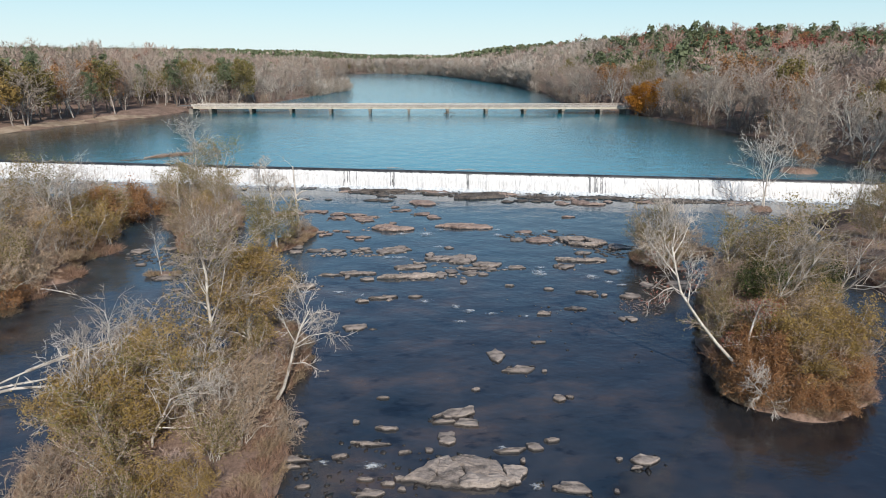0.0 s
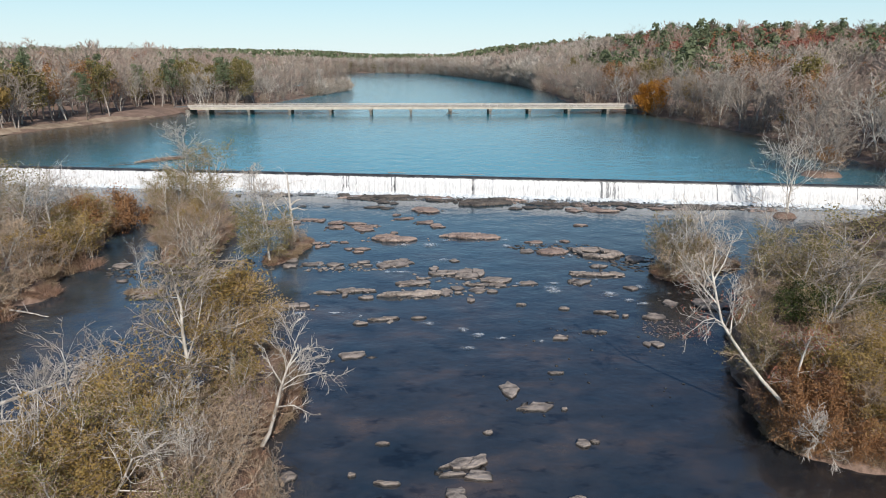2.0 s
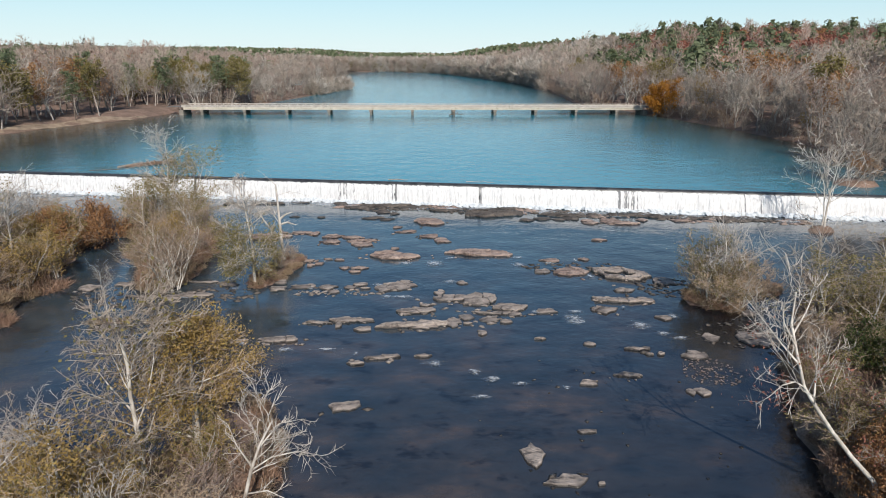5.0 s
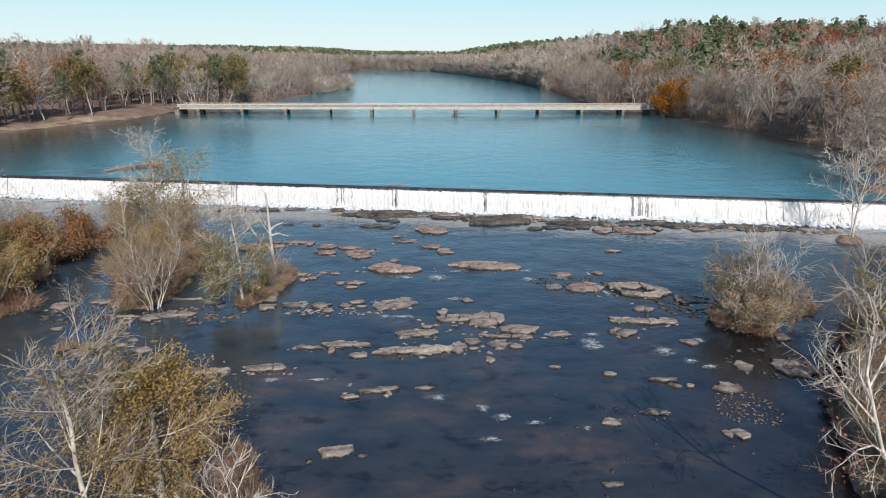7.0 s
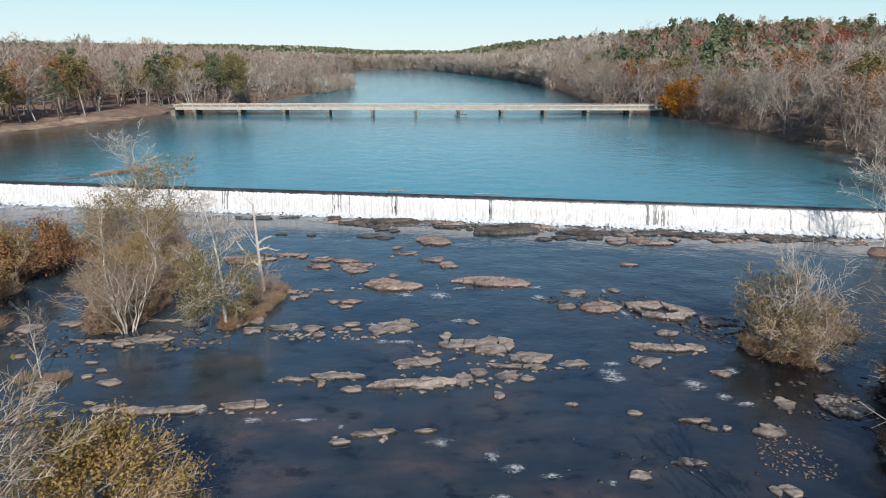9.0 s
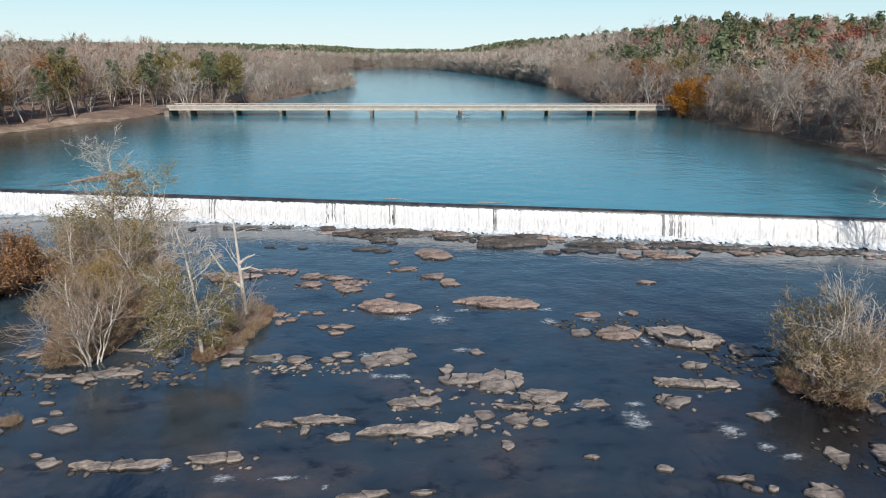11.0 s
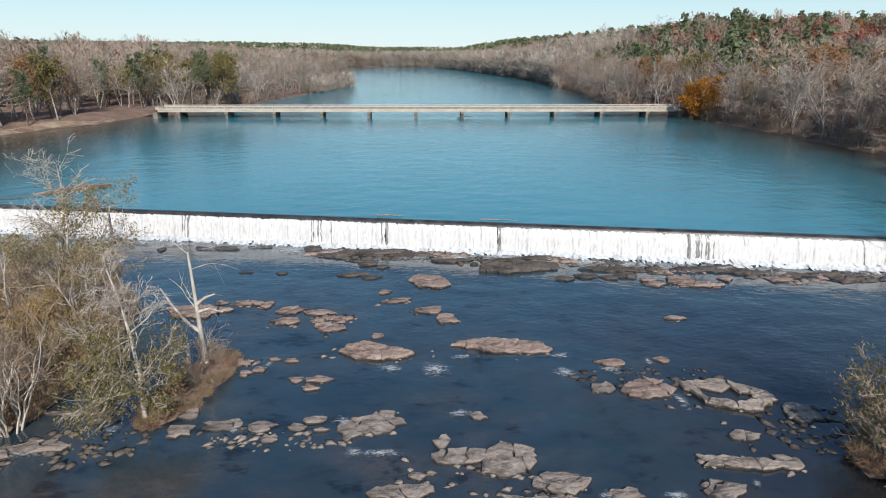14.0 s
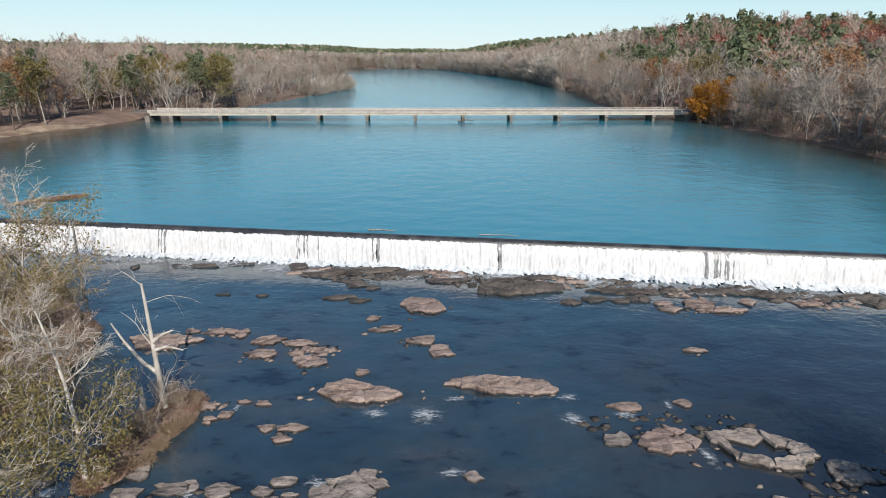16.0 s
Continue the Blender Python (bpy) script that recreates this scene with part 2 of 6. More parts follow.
# muddy shallows along both shores, with the woods' dark reflection painted into the colour
blue = p.inputs["Base Color"].links[0].from_socket
sx = nt.nodes.new("ShaderNodeSeparateXYZ")
nt.links.new(nt.nodes.new("ShaderNodeTexCoord").outputs["Object"], sx.inputs[0])
ab = nt.nodes.new("ShaderNodeMath")
ab.operation = "ABSOLUTE"
nt.links.new(sx.outputs[0], ab.inputs[0])
wv_ = nt.nodes.new("ShaderNodeMath")
wv_.operation = "MULTIPLY_ADD"
nt.links.new(noise_tex(nt, 0.035, 4), wv_.inputs[0])
wv_.inputs[1].default_value = 24.0
nt.links.new(ab.outputs[0], wv_.inputs[2])
mud_reflect = nt.nodes.new("ShaderNodeMapRange")
nt.links.new(wv_.outputs[0], mud_reflect.inputs[0])
mud_reflect.inputs[1].default_value, mud_reflect.inputs[2].default_value = 60.0, 88.0
nt.links.new(mix(nt, mud_reflect.outputs[0], blue, (0.034, 0.036, 0.029)), p.inputs["Base Color"])

m, nt, p = mat("falling_white_water", 0.55)
st = noise_tex(nt, 1.0, 5, 0.65, stretch=(4.5, 4.5, 0.07))
st2 = noise_tex(nt, 1.0, 4, 0.7, stretch=(8, 8, 0.12))
c = ramp(nt, st, ((0.30, (0.34, 0.33, 0.33)), (0.45, (0.54, 0.53, 0.53)), (0.60, (0.62, 0.61, 0.61))))
c = mix(nt, 0.3, c, ramp(nt, st2, ((0.36, (0.30, 0.30, 0.31)), (0.6, (0.60, 0.60, 0.60)))))
nt.links.new(c, p.inputs["Base Color"])
bump(nt, p, st2, 0.25, 0.05)
M["white_water"] = m
m, nt, p = mat("thin_falling_water", 0.4)
nt.links.new(ramp(nt, noise_tex(nt, 1.0, 4, 0.7, stretch=(8, 8, 0.3)), ((0.35, (0.05, 0.05, 0.052)), (0.65, (0.30, 0.30, 0.305)))), p.inputs["Base Color"])
M["thin_water"] = m
m, nt, p = mat("foam", 0.6)
nt.links.new(ramp(nt, noise_tex(nt, 3, 5, 0.7), ((0.3, (0.34, 0.37, 0.39)), (0.6, (0.62, 0.64, 0.66)))), p.inputs["Base Color"])
bump(nt, p, noise_tex(nt, 8, 4, 0.7), 0.8, 0.05)
M["foam"] = m
m, nt, p = mat("broken_foam", 0.6)
nt.links.new(ramp(nt, noise_tex(nt, 5, 5, 0.7), ((0.3, (0.34, 0.37, 0.39)), (0.6, (0.64, 0.66, 0.68)))), p.inputs["Base Color"])
off = nt.nodes.new("ShaderNodeVectorMath")
off.operation = "SUBTRACT"
nt.links.new(nt.nodes.new("ShaderNodeTexCoord").outputs["Generated"], off.inputs[0])
off.inputs[1].default_value = (0.5, 0.5, 0.5)
flat = nt.nodes.new("ShaderNodeVectorMath")
flat.operation = "MULTIPLY"
nt.links.new(off.outputs[0], flat.inputs[0])
flat.inputs[1].default_value = (1, 1, 0)
far_out = nt.nodes.new("ShaderNodeVectorMath")
far_out.operation = "LENGTH"
nt.links.new(flat.outputs[0], far_out.inputs[0])
shred = nt.nodes.new("ShaderNodeTexNoise")
shred.noise_dimensions = "4D"
shred.inputs["Scale"].default_value, shred.inputs["Detail"].default_value, shred.inputs["Roughness"].default_value, shred.inputs["Distortion"].default_value = 3.2, 8, 0.74, 1.0
lie = nt.nodes.new("ShaderNodeMapping")
lie.inputs["Scale"].default_value, lie.inputs["Rotation"].default_value = (0.6, 1.7, 1.0), (0, 0, 0.35)
nt.links.new(nt.nodes.new("ShaderNodeTexCoord").outputs["Object"], lie.inputs[0])
nt.links.new(lie.outputs[0], shred.inputs["Vector"])
seed_ = nt.nodes.new("ShaderNodeMath")
seed_.operation = "MULTIPLY"
nt.links.new(rnd(nt), seed_.inputs[0])
seed_.inputs[1].default_value = 50.0
nt.links.new(seed_.outputs[0], shred.inputs["W"])
thin_ = nt.nodes.new("ShaderNodeMath")
thin_.operation = "MULTIPLY_ADD"
nt.links.new(far_out.outputs["Value"], thin_.inputs[0])
thin_.inputs[1].default_value = -0.62
nt.links.new(shred.outputs["Fac"], thin_.inputs[2])
nt.links.new(ramp(nt, thin_.outputs[0], ((0.35, (0, 0, 0)), (0.58, (0.85, 0.85, 0.85)))), p.inputs["Alpha"])
M["broken_foam"] = m
# wet concrete; its near-black tone paints the dark reflection of smooth crest water
m, nt, p = mat("wet_concrete_dark_reflection", 0.35)
nt.links.new(ramp(nt, noise_tex(nt, 0.8, 6, 0.7, stretch=(1, 1, 0.3)), ((0.35, (0.012, 0.013, 0.015)), (0.65, (0.055, 0.055, 0.058)))), p.inputs["Base Color"])
bump(nt, p, noise_tex(nt, 5, 5, 0.7), 0.7, 0.04)
M["wet_concrete"] = m


def concrete_mat(name, a, b):
    m, nt, p = mat(name, 0.85)
    c = ramp(nt, noise_tex(nt, 0.6, 6, 0.65, stretch=(1, 1, 1.6)), ((0.3, a), (0.65, b)))
    c = mix(nt, ramp(nt, noise_tex(nt, 1.0, 5, 0.7, stretch=(2.5, 2.5, 0.25)), ((0.55, (0, 0, 0)), (0.75, (0.6, 0.6, 0.6)))), c, tuple(x * 0.35 for x in a))
    nt.links.new(c, p.inputs["Base Color"])
    bump(nt, p, noise_tex(nt, 12, 4, 0.7), 0.3, 0.01)
    return m


M["concrete"] = concrete_mat("weathered_concrete", (0.34, 0.295, 0.235), (0.52, 0.46, 0.38))
M["concrete_rail"] = concrete_mat("grey_concrete_rail", (0.32, 0.28, 0.24), (0.50, 0.45, 0.40))
# piers, caps and abutments: a darker tone than deck and rails
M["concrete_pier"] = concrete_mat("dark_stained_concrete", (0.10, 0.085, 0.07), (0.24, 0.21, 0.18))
m, nt, p = mat("bridge_asphalt", 0.9)
nt.links.new(ramp(nt, noise_tex(nt, 2, 6, 0.7), ((0.3, (0.10, 0.095, 0.09)), (0.7, (0.17, 0.16, 0.15)))), p.inputs["Base Color"])
M["asphalt"] = m


# ---- mesh helpers ----
def mesh_from(name, verts, faces, material, smooth=False):
    me = bpy.data.meshes.new(name)
    me.from_pydata([tuple(v) for v in verts], [], [tuple(f) for f in faces])
    me.materials.append(material)
    if smooth:
        me.polygons.foreach_set("use_smooth", [True] * len(me.polygons))
    me.update()
    return me


def part(name, me, parent=None, label=""):
    ob = new(name, me)
    if parent:
        ob.parent = parent
    if label:
        ob["label"] = label
    return ob


def box_bm(bm, x0, x1, y0, y1, z0, z1):
    r = bmesh.ops.create_cube(bm, size=1)
    bmesh.ops.transform(bm, matrix=Matrix.LocRotScale(((x0 + x1) / 2, (y0 + y1) / 2, (z0 + z1) / 2), None, (x1 - x0, y1 - y0, z1 - z0)), verts=r["verts"])


def bm_mesh(name, bm, material, bevel=0.0):
    if bevel:
        bmesh.ops.bevel(bm, geom=list(bm.edges), offset=bevel, segments=1, affect="EDGES")
    me = bpy.data.meshes.new(name)
    bm.to_mesh(me)
    bm.free()
    me.materials.append(material)
    return me


def boxes(name, material, *bs, bevel=0.0):
    bm = bmesh.new()
    for b in bs:
        box_bm(bm, *b)
    return bm_mesh(name, bm, material, bevel)


def thing(name, at, label, category, group="", kind=""):
    ob = new(name)
    ob.matrix_basis = at if isinstance(at, Matrix) else pose(*at)
    return tagged(ob, label, category, group, kind)


# ---- the lie of the land ----
LAKE = 3.5                                   # level of the water above the dam


def river_z(y):
    """Level of the river below the dam: it falls gently downstream."""
    return 0.015 * (min(y, 88.0) - 35.0) if y > 30 else -0.075


def dam_y(x):
    return 92.3 - 0.168 * (x + 3.2)


def lerp_line(pts, v):
    for (a, b), (c, d) in zip(pts, pts[1:]):
        if v <= c:
            return b + (d - b) * max(0.0, (v - a) / (c - a))
    return pts[-1][1]


# shores of the lake: x of the bank by y
LEFT_SHORE = ((96, -104), (120, -98), (141, -91), (161, -85), (180, -76), (204, -71), (238, -55), (291, -45), (346, -34), (356, -36), (372, -62), (420, -95), (600, -120), (790, -165), (835, -170), (836, 400), (4000, 400))
RIGHT_SHORE = ((75, 70), (100, 72), (132, 76), (154, 74.5), (168, 73.5), (184, 71), (204, 69), (226, 60), (250, 59.5), (290, 64), (323, 68), (380, 71), (418, 70.5), (494, 60.5), (585, 48), (650, 37), (714, 23), (763, -27), (786, -75), (812, -130), (835, -170), (836, -400), (4000, -400))
FAR_BANK = 834.0
# wooded islands below the dam: x, y, radii, turn in degrees, height
ISLANDS = (
    (-13.4, 27.0, 5.4, 9.5, 8, 1.1), (-10.8, 38, 2.4, 5.0, 10, 0.6), (-17.0, 33, 3.8, 4.6, 0, 0.6),
    (-25.0, 71.5, 3.3, 9.6, 12, 0.9), (-30.6, 80.5, 3.6, 4.2, 0, 0.7), (-13.9, 64.8, 1.35, 4.3, -18, 0.4),
    (25.8, 39.0, 4.9, 10.4, -24, 1.7), (32.5, 50.5, 4.0, 6.0, -20, 0.9), (24.0, 56.9, 2.1, 1.9, 0, 0.45), (29.0, 59.5, 2.2, 1.4, 20, 0.3),
    (-50.3, 57, 15.6, 26, 0, 1.5), (-62, 48, 22, 22, 0, 1.6), (58, 46, 15, 28, -8, 1.8), (73, 71, 10, 11, 0, 1.8), (46.3, 77.0, 1.5, 1.1, 0, 0.5), (-24.2, 54.6, 1.5, 0.7, 0, 0.25))


def smooth(v):
    v = max(0.0, min(1.0, v))
    return v * v * (3 - 2 * v)


def wobble(x, y, s, a):
    return a * noise.noise(Vector((x / s, y / s, 3.1)))


def hill_z(x, y):
    """Dry land round the lake: a wooded hill on the east side, low woods on the west, a far ridge across the north."""
    if x > 0:
        z = 24 * (1 - math.exp(-max(0.0, x - 78) / 50)) * smooth((y - 100) / 320) * (1 - 0.8 * smooth((y - 1000) / 500))
    else:
        z = 7.5 * smooth((-x - 95) / 140)
    z += 13 * smooth((y - 850) / 600) + wobble(x, y, 160, 3.0) * smooth((abs(x) - 90) / 100)
    return z + wobble(x, y, 420, 5.0) * smooth((y - 1000) / 400)


def ground_z(x, y):
    w = wobble(x, y, 9, 1.2)
    if y > dam_y(x) + 0.6:
        d = max(lerp_line(LEFT_SHORE, y) - x, x - lerp_line(RIGHT_SHORE, y)) + w
        if d < 0:
            tip = math.hypot((x - 58.8) / 3.4, (y - 89.5) / 2.6)
            return LAKE - min(2.0, 0.15 - d * 0.35) * smooth(tip - 0.5) + 0.7 * smooth((1.25 - tip) / 0.5)
        return LAKE + 1.7 * smooth(d / 7) - 0.25 + 0.15 * smooth(d) + hill_z(x, y)
    base = river_z(y)
    best = -0.55
    for ix, iy, rx, ry, turn, hh in ISLANDS:
        a = radians(turn)
        dx, dy = x - ix, y - iy
        u, v = (dx * math.cos(a) + dy * math.sin(a)) / rx, (-dx * math.sin(a) + dy * math.cos(a)) / ry
        r = math.hypot(u, v) + wobble(x, y, 4, 0.22)
        if r < 1.25:
            best = max(best, -0.55 + (hh + 0.55) * smooth((1.2 - r) / 0.3))
    e = max(abs(x) - 72, 0) + w * 0.3
    best = max(best, -0.55 + 4.5 * smooth(e / 14))
    if y < 8:
        best = max(best, -0.55)
    return base + best + wobble(x, y, 2.3, 0.12)


def axis(lo, hi, step, far_lo, far_hi, grow=1.22):
    v, s, low, high = list(np.arange(lo, hi + 1e-6, step)), step, [], []
    a = lo
    while a > far_lo:
        s *= grow
        a -= s
        low.append(a)
    s, a = step, hi
    while a < far_hi:
        s *= grow
        a += s
        high.append(a)
    return low[::-1] + v + high


GX = axis(-60, 60, 0.9, -4500, 4500, 1.16)
GY = axis(8, 104, 0.9, -600, 4600, 1.05)
gv = [(x, y, ground_z(x, y)) for y in GY for x in GX]
nx = len(GX)
gf = [(j * nx + i, j * nx + i + 1, (j + 1) * nx + i + 1, (j + 1) * nx + i) for j in range(len(GY) - 1) for i in range(nx - 1)]
ground = tagged(new("ground", mesh_from("ground", gv, gf, M["ground"], True)), "brown leaf-littered earth, river bed and wooded hills", "ground", kind="structure")

# water: two sheets, parted by the dam
wx = list(np.arange(-130, 131, 2.0))
wv = []
for j, fy in enumerate(np.linspace(0, 1, 80)):
    for x in wx:
        y = -60 + (dam_y(x) - 0.1 + 60) * fy
        wv.append((x, y, river_z(y) + wobble(x, y, 5, 0.03)))
wf = [(j * len(wx) + i, j * len(wx) + i + 1, (j + 1) * len(wx) + i + 1, (j + 1) * len(wx) + i) for j in range(79) for i in range(len(wx) - 1)]
tagged(new("river_water", mesh_from("river_water", wv, wf, M["water_low"], True)), "dark blue rippled river flowing over a shallow rocky bed", "water", kind="structure")
wv = []
for fy in np.linspace(0, 1, 60) ** 2:
    for x in np.linspace(-185, 185, 56):
        wv.append((x, dam_y(x) + 0.45 + (842 - dam_y(x)) * fy, LAKE))
wf = [(j * 56 + i, j * 56 + i + 1, (j + 1) * 56 + i + 1, (j + 1) * 56 + i) for j in range(59) for i in range(55)]
tagged(new("lake_water", mesh_from("lake_water", wv, wf, M["water_up"], True)), "calm blue lake with fine wind ripples behind the dam", "water", kind="structure")


def fast_mesh(name, V, F, mats, idx=None, smooth=False):
    """Triangles or quads from numpy arrays."""
    V, F = np.asarray(V, dtype=np.float32), np.asarray(F, dtype=np.int32)
    k = F.shape[1]
    me = bpy.data.meshes.new(name)
    me.vertices.add(len(V))
    me.vertices.foreach_set("co", V.ravel())
    me.loops.add(F.size)
    me.loops.foreach_set("vertex_index", F.ravel())
    me.polygons.add(len(F))
    me.polygons.foreach_set("loop_start", np.arange(0, F.size, k, dtype=np.int32))
    me.polygons.foreach_set("loop_total", np.full(len(F), k, dtype=np.int32))
    for m in mats:
        me.materials.append(m)
    if idx is not None:
        me.polygons.foreach_set("material_index", np.asarray(idx, dtype=np.int32))
    if smooth:
        me.polygons.foreach_set("use_smooth", np.ones(len(F), dtype=bool))
    me.update(calc_edges=True)
    return me


# ---- the dam ----
DAM_X0, DAM_X1 = -112.0, 78.0
GAPS = ((26.4, 0.45, 0.75), (27.2, 0.35, 0.85), (25.6, 0.5, 0.3), (-11.4, 0.45, 0.5), (-10.4, 0.4, 0.25), (-3.4, 0.35, 0.6), (-9.6, 0.6, 0.2), (-2.0, 0.5, 0.15), (7.6, 0.5, 0.25), (-25.0, 1.2, 0.14), (42.0, 1.0, 0.12))
dam = thing("dam", (0, 0, 0), "low concrete overflow dam with a dark wet crest", "dam", kind="structure")
PROFILE = ((1.2, LAKE - 2.5), (0.85, LAKE - 0.02), (0.5, LAKE + 0.05), (0.2, LAKE + 0.02), (0.0, LAKE - 0.13), (-0.12, LAKE - 0.42), (-0.3, LAKE - 1.2), (-0.45, LAKE - 2.4), (-0.6, -1.0))
dx = np.arange(DAM_X0, DAM_X1 + 0.1, 1.0)
dv = [(x, dam_y(x) + o + wobble(x, o, 3, 0.05), z) for x in dx for o, z in PROFILE]
npf = len(PROFILE)
df = [(i * npf + j, i * npf + j + 1, (i + 1) * npf + j + 1, (i + 1) * npf + j) for i in range(len(dx) - 1) for j in range(npf - 1)]
part("dam_body", mesh_from("dam_body", dv, df, M["wet_concrete"], True), dam, "dark wet concrete crest and face")

rng = np.random.default_rng(5)
cx = np.arange(DAM_X0, DAM_X1, 0.10)
FALL = np.linspace(0, 1, 9)
cv, cf, cm = [], [], []
for i, x in enumerate(cx):
    top = LAKE - 0.22 - 0.16 * rng.random() ** 2 - 0.05 * noise.noise(Vector((x * 0.7, 0, 0)))
    out = 0.75 + 0.30 * noise.noise(Vector((x * 0.5, 4, 0))) + 0.12 * rng.random()
    y, foot = dam_y(x), river_z(dam_y(x)) - 0.1
    for f in FALL:
        z = top + (foot - top) * f
        cv.append((x + 0.03 * rng.normal(), y - 0.16 - out * f ** 0.55, z))
nf = len(FALL)
for i in range(len(cx) - 1):
    g = 0.004 + max([a * math.exp(-((cx[i] - c) / w) ** 2) for c, w, a in GAPS])
    start, stop = 0, nf - 1
    thin = 0
    if rng.random() < g * 0.6:
        thin = 1
        if rng.random() < 0.12:
            start, stop = (0, int(rng.integers(1, 4))) if rng.random() < 0.5 else (int(rng.integers(2, 6)), nf - 1)
    for j in range(start, stop):
        a = i * nf + j
        cf.append((a, a + 1, a + nf + 1, a + nf))
        cm.append(thin)
tagged(part("water_curtain", fast_mesh("water_curtain", cv, cf, [M["white_water"], M["thin_water"]], cm, True)), "white sheet of water falling over the dam", "waterfall", kind="structure")

# foam where the sheet lands
fv, ff = [], []
fx = np.arange(DAM_X0, DAM_X1, 0.16)
for x in fx:
    y = dam_y(x)
    reach = 0.8 + 0.5 * noise.noise(Vector((x * 0.35, 9, 0))) + 0.8 * rng.random() ** 2
    for f in (0.0, 0.2, 0.45, 0.75, 1.0):
        z = river_z(y) + 0.5 * (1 - f) ** 2 * (0.6 + 0.6 * rng.random()) + (0.05 if f < 1 else -0.05)
        fv.append((x + 0.1 * rng.normal(), y - 0.7 - reach * f, z))
for i in range(len(fx) - 1):
    for j in range(4):
        a = i * 5 + j
        if j < 3 or rng.random() < 0.8:
            ff.append((a, a + 1, a + 6, a + 5))
tagged(part("splash_foam", mesh_from("splash_foam", fv, ff, M["foam"], True)), "white foam along the foot of the dam", "foam", kind="stuff")

# ---- the bridge ----
BY0, BY1, SPAN = 193.4, 199.6, 12.2
bridge = thing("road_bridge", (0, 0, 0), "long low concrete road bridge on short piers across the lake", "bridge")
BX0, BX1 = -67.5, 67.5
piers = [-1.42 + SPAN * k for k in range(-5, 6)]
ends = [BX0] + piers + [BX1]
part("road_deck", boxes("road_deck", M["asphalt"], (BX0 - 5, BX1 + 5, BY0 + 0.45, BY1 - 0.45, 5.75, 5.83)), bridge, "grey asphalt roadway")
span_cache = {}
for a, b in zip(ends, ends[1:]):
    L = round(b - a, 2)
    if L not in span_cache:
        h = L / 2 - 0.03
        span_cache[L] = (boxes("slab", M["concrete"], (-h, h, 0, BY1 - BY0, 0.50, 0.70), bevel=0.03),
                         [boxes("girder", M["concrete"], (-h, h, o, o + 0.42, 0.0, 0.50), bevel=0.03) for o in (0.12, 2.0, 3.8, 5.66)])
    slab, girders = span_cache[L]
    s = part("deck_slab", slab, bridge)
    s.location = ((a + b) / 2, BY0, 5.05)
    for g in girders:
        part("girder", g, s)
rail_post = boxes("rail_post", M["concrete_rail"], (-0.14, 0.14, -0.11, 0.11, 0, 0.62), bevel=0.02)
for y0 in (BY0 + 0.16, BY1 - 0.16):
    rail = part("guard_rail", boxes("guard_rail", M["concrete_rail"], (BX0 - 0.5, BX1 + 0.5, y0 - 0.12, y0 + 0.12, 6.26, 6.46)), bridge, "concrete guard rail")
    part("lower_rail", boxes("lower_rail", M["concrete_rail"], (BX0 - 0.5, BX1 + 0.5, y0 - 0.08, y0 + 0.08, 5.95, 6.10)), rail)
    part("kerb", boxes("kerb", M["concrete_rail"], (BX0 - 0.5, BX1 + 0.5, y0 - 0.13, y0 + 0.13, 5.75, 5.84)), rail)
    for x in np.arange(BX0, BX1 + 0.1, 2.44):
        q = part("rail_post", rail_post, rail)
        q.location = (x, y0, 5.82)
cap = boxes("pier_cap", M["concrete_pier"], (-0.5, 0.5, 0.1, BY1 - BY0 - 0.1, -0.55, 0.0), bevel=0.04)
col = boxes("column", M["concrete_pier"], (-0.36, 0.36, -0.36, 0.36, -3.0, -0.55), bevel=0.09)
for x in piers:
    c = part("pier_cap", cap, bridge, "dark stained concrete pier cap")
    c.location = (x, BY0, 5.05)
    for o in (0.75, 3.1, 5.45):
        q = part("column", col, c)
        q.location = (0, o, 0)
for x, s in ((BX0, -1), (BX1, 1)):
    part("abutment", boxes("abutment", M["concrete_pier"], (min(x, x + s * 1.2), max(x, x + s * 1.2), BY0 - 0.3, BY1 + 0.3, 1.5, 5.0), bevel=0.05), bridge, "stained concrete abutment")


# ---- trees ----
def unit(v):
    return v / (np.linalg.norm(v) + 1e-9)


def limb(out, rng, p, d, length, r, lev, maxlev, kids, up, wild, first=0.3, angle=(0.6, 1.1), shrink=(0.38, 0.62)):
    n = (7, 5, 3, 2, 1)[min(lev, 4)]
    pts, rad, dirs = [p], [r], []
    tip = 0.22 if lev == 0 else 0.12
    for i in range(n):
        d = unit(d + rng.normal(size=3) * wild + np.array((0, 0, up)))
        p = p + d * (length / n)
        pts.append(p)
        rad.append(r * (1 - (1 - tip) * (i + 1) / n))
        dirs.append(d)
    out.append((lev, pts, rad))
    if lev >= maxlev:
        return
    k = kids[min(lev, len(kids) - 1)]
    lo = first if lev == 0 else 0.15
    for i in range(k):
        t = lo + (1 - lo) * (i + rng.random()) / k
        f = t * n
        j = min(int(f), n - 1)
        q = pts[j] + (pts[j + 1] - pts[j]) * (f - j)
        rr = rad[j] + (rad[j + 1] - rad[j]) * (f - j)
        dd = dirs[j]
        side = unit(np.cross(dd, rng.normal(size=3)))
        a = rng.uniform(*angle)
        nd = unit(dd * math.cos(a) + side * math.sin(a))
        limb(out, rng, q, nd, length * rng.uniform(*shrink) * (1.15 - 0.5 * t), max(rr * 0.62, 0.004), lev + 1, maxlev, kids, up, wild * 1.15, first, angle, shrink)


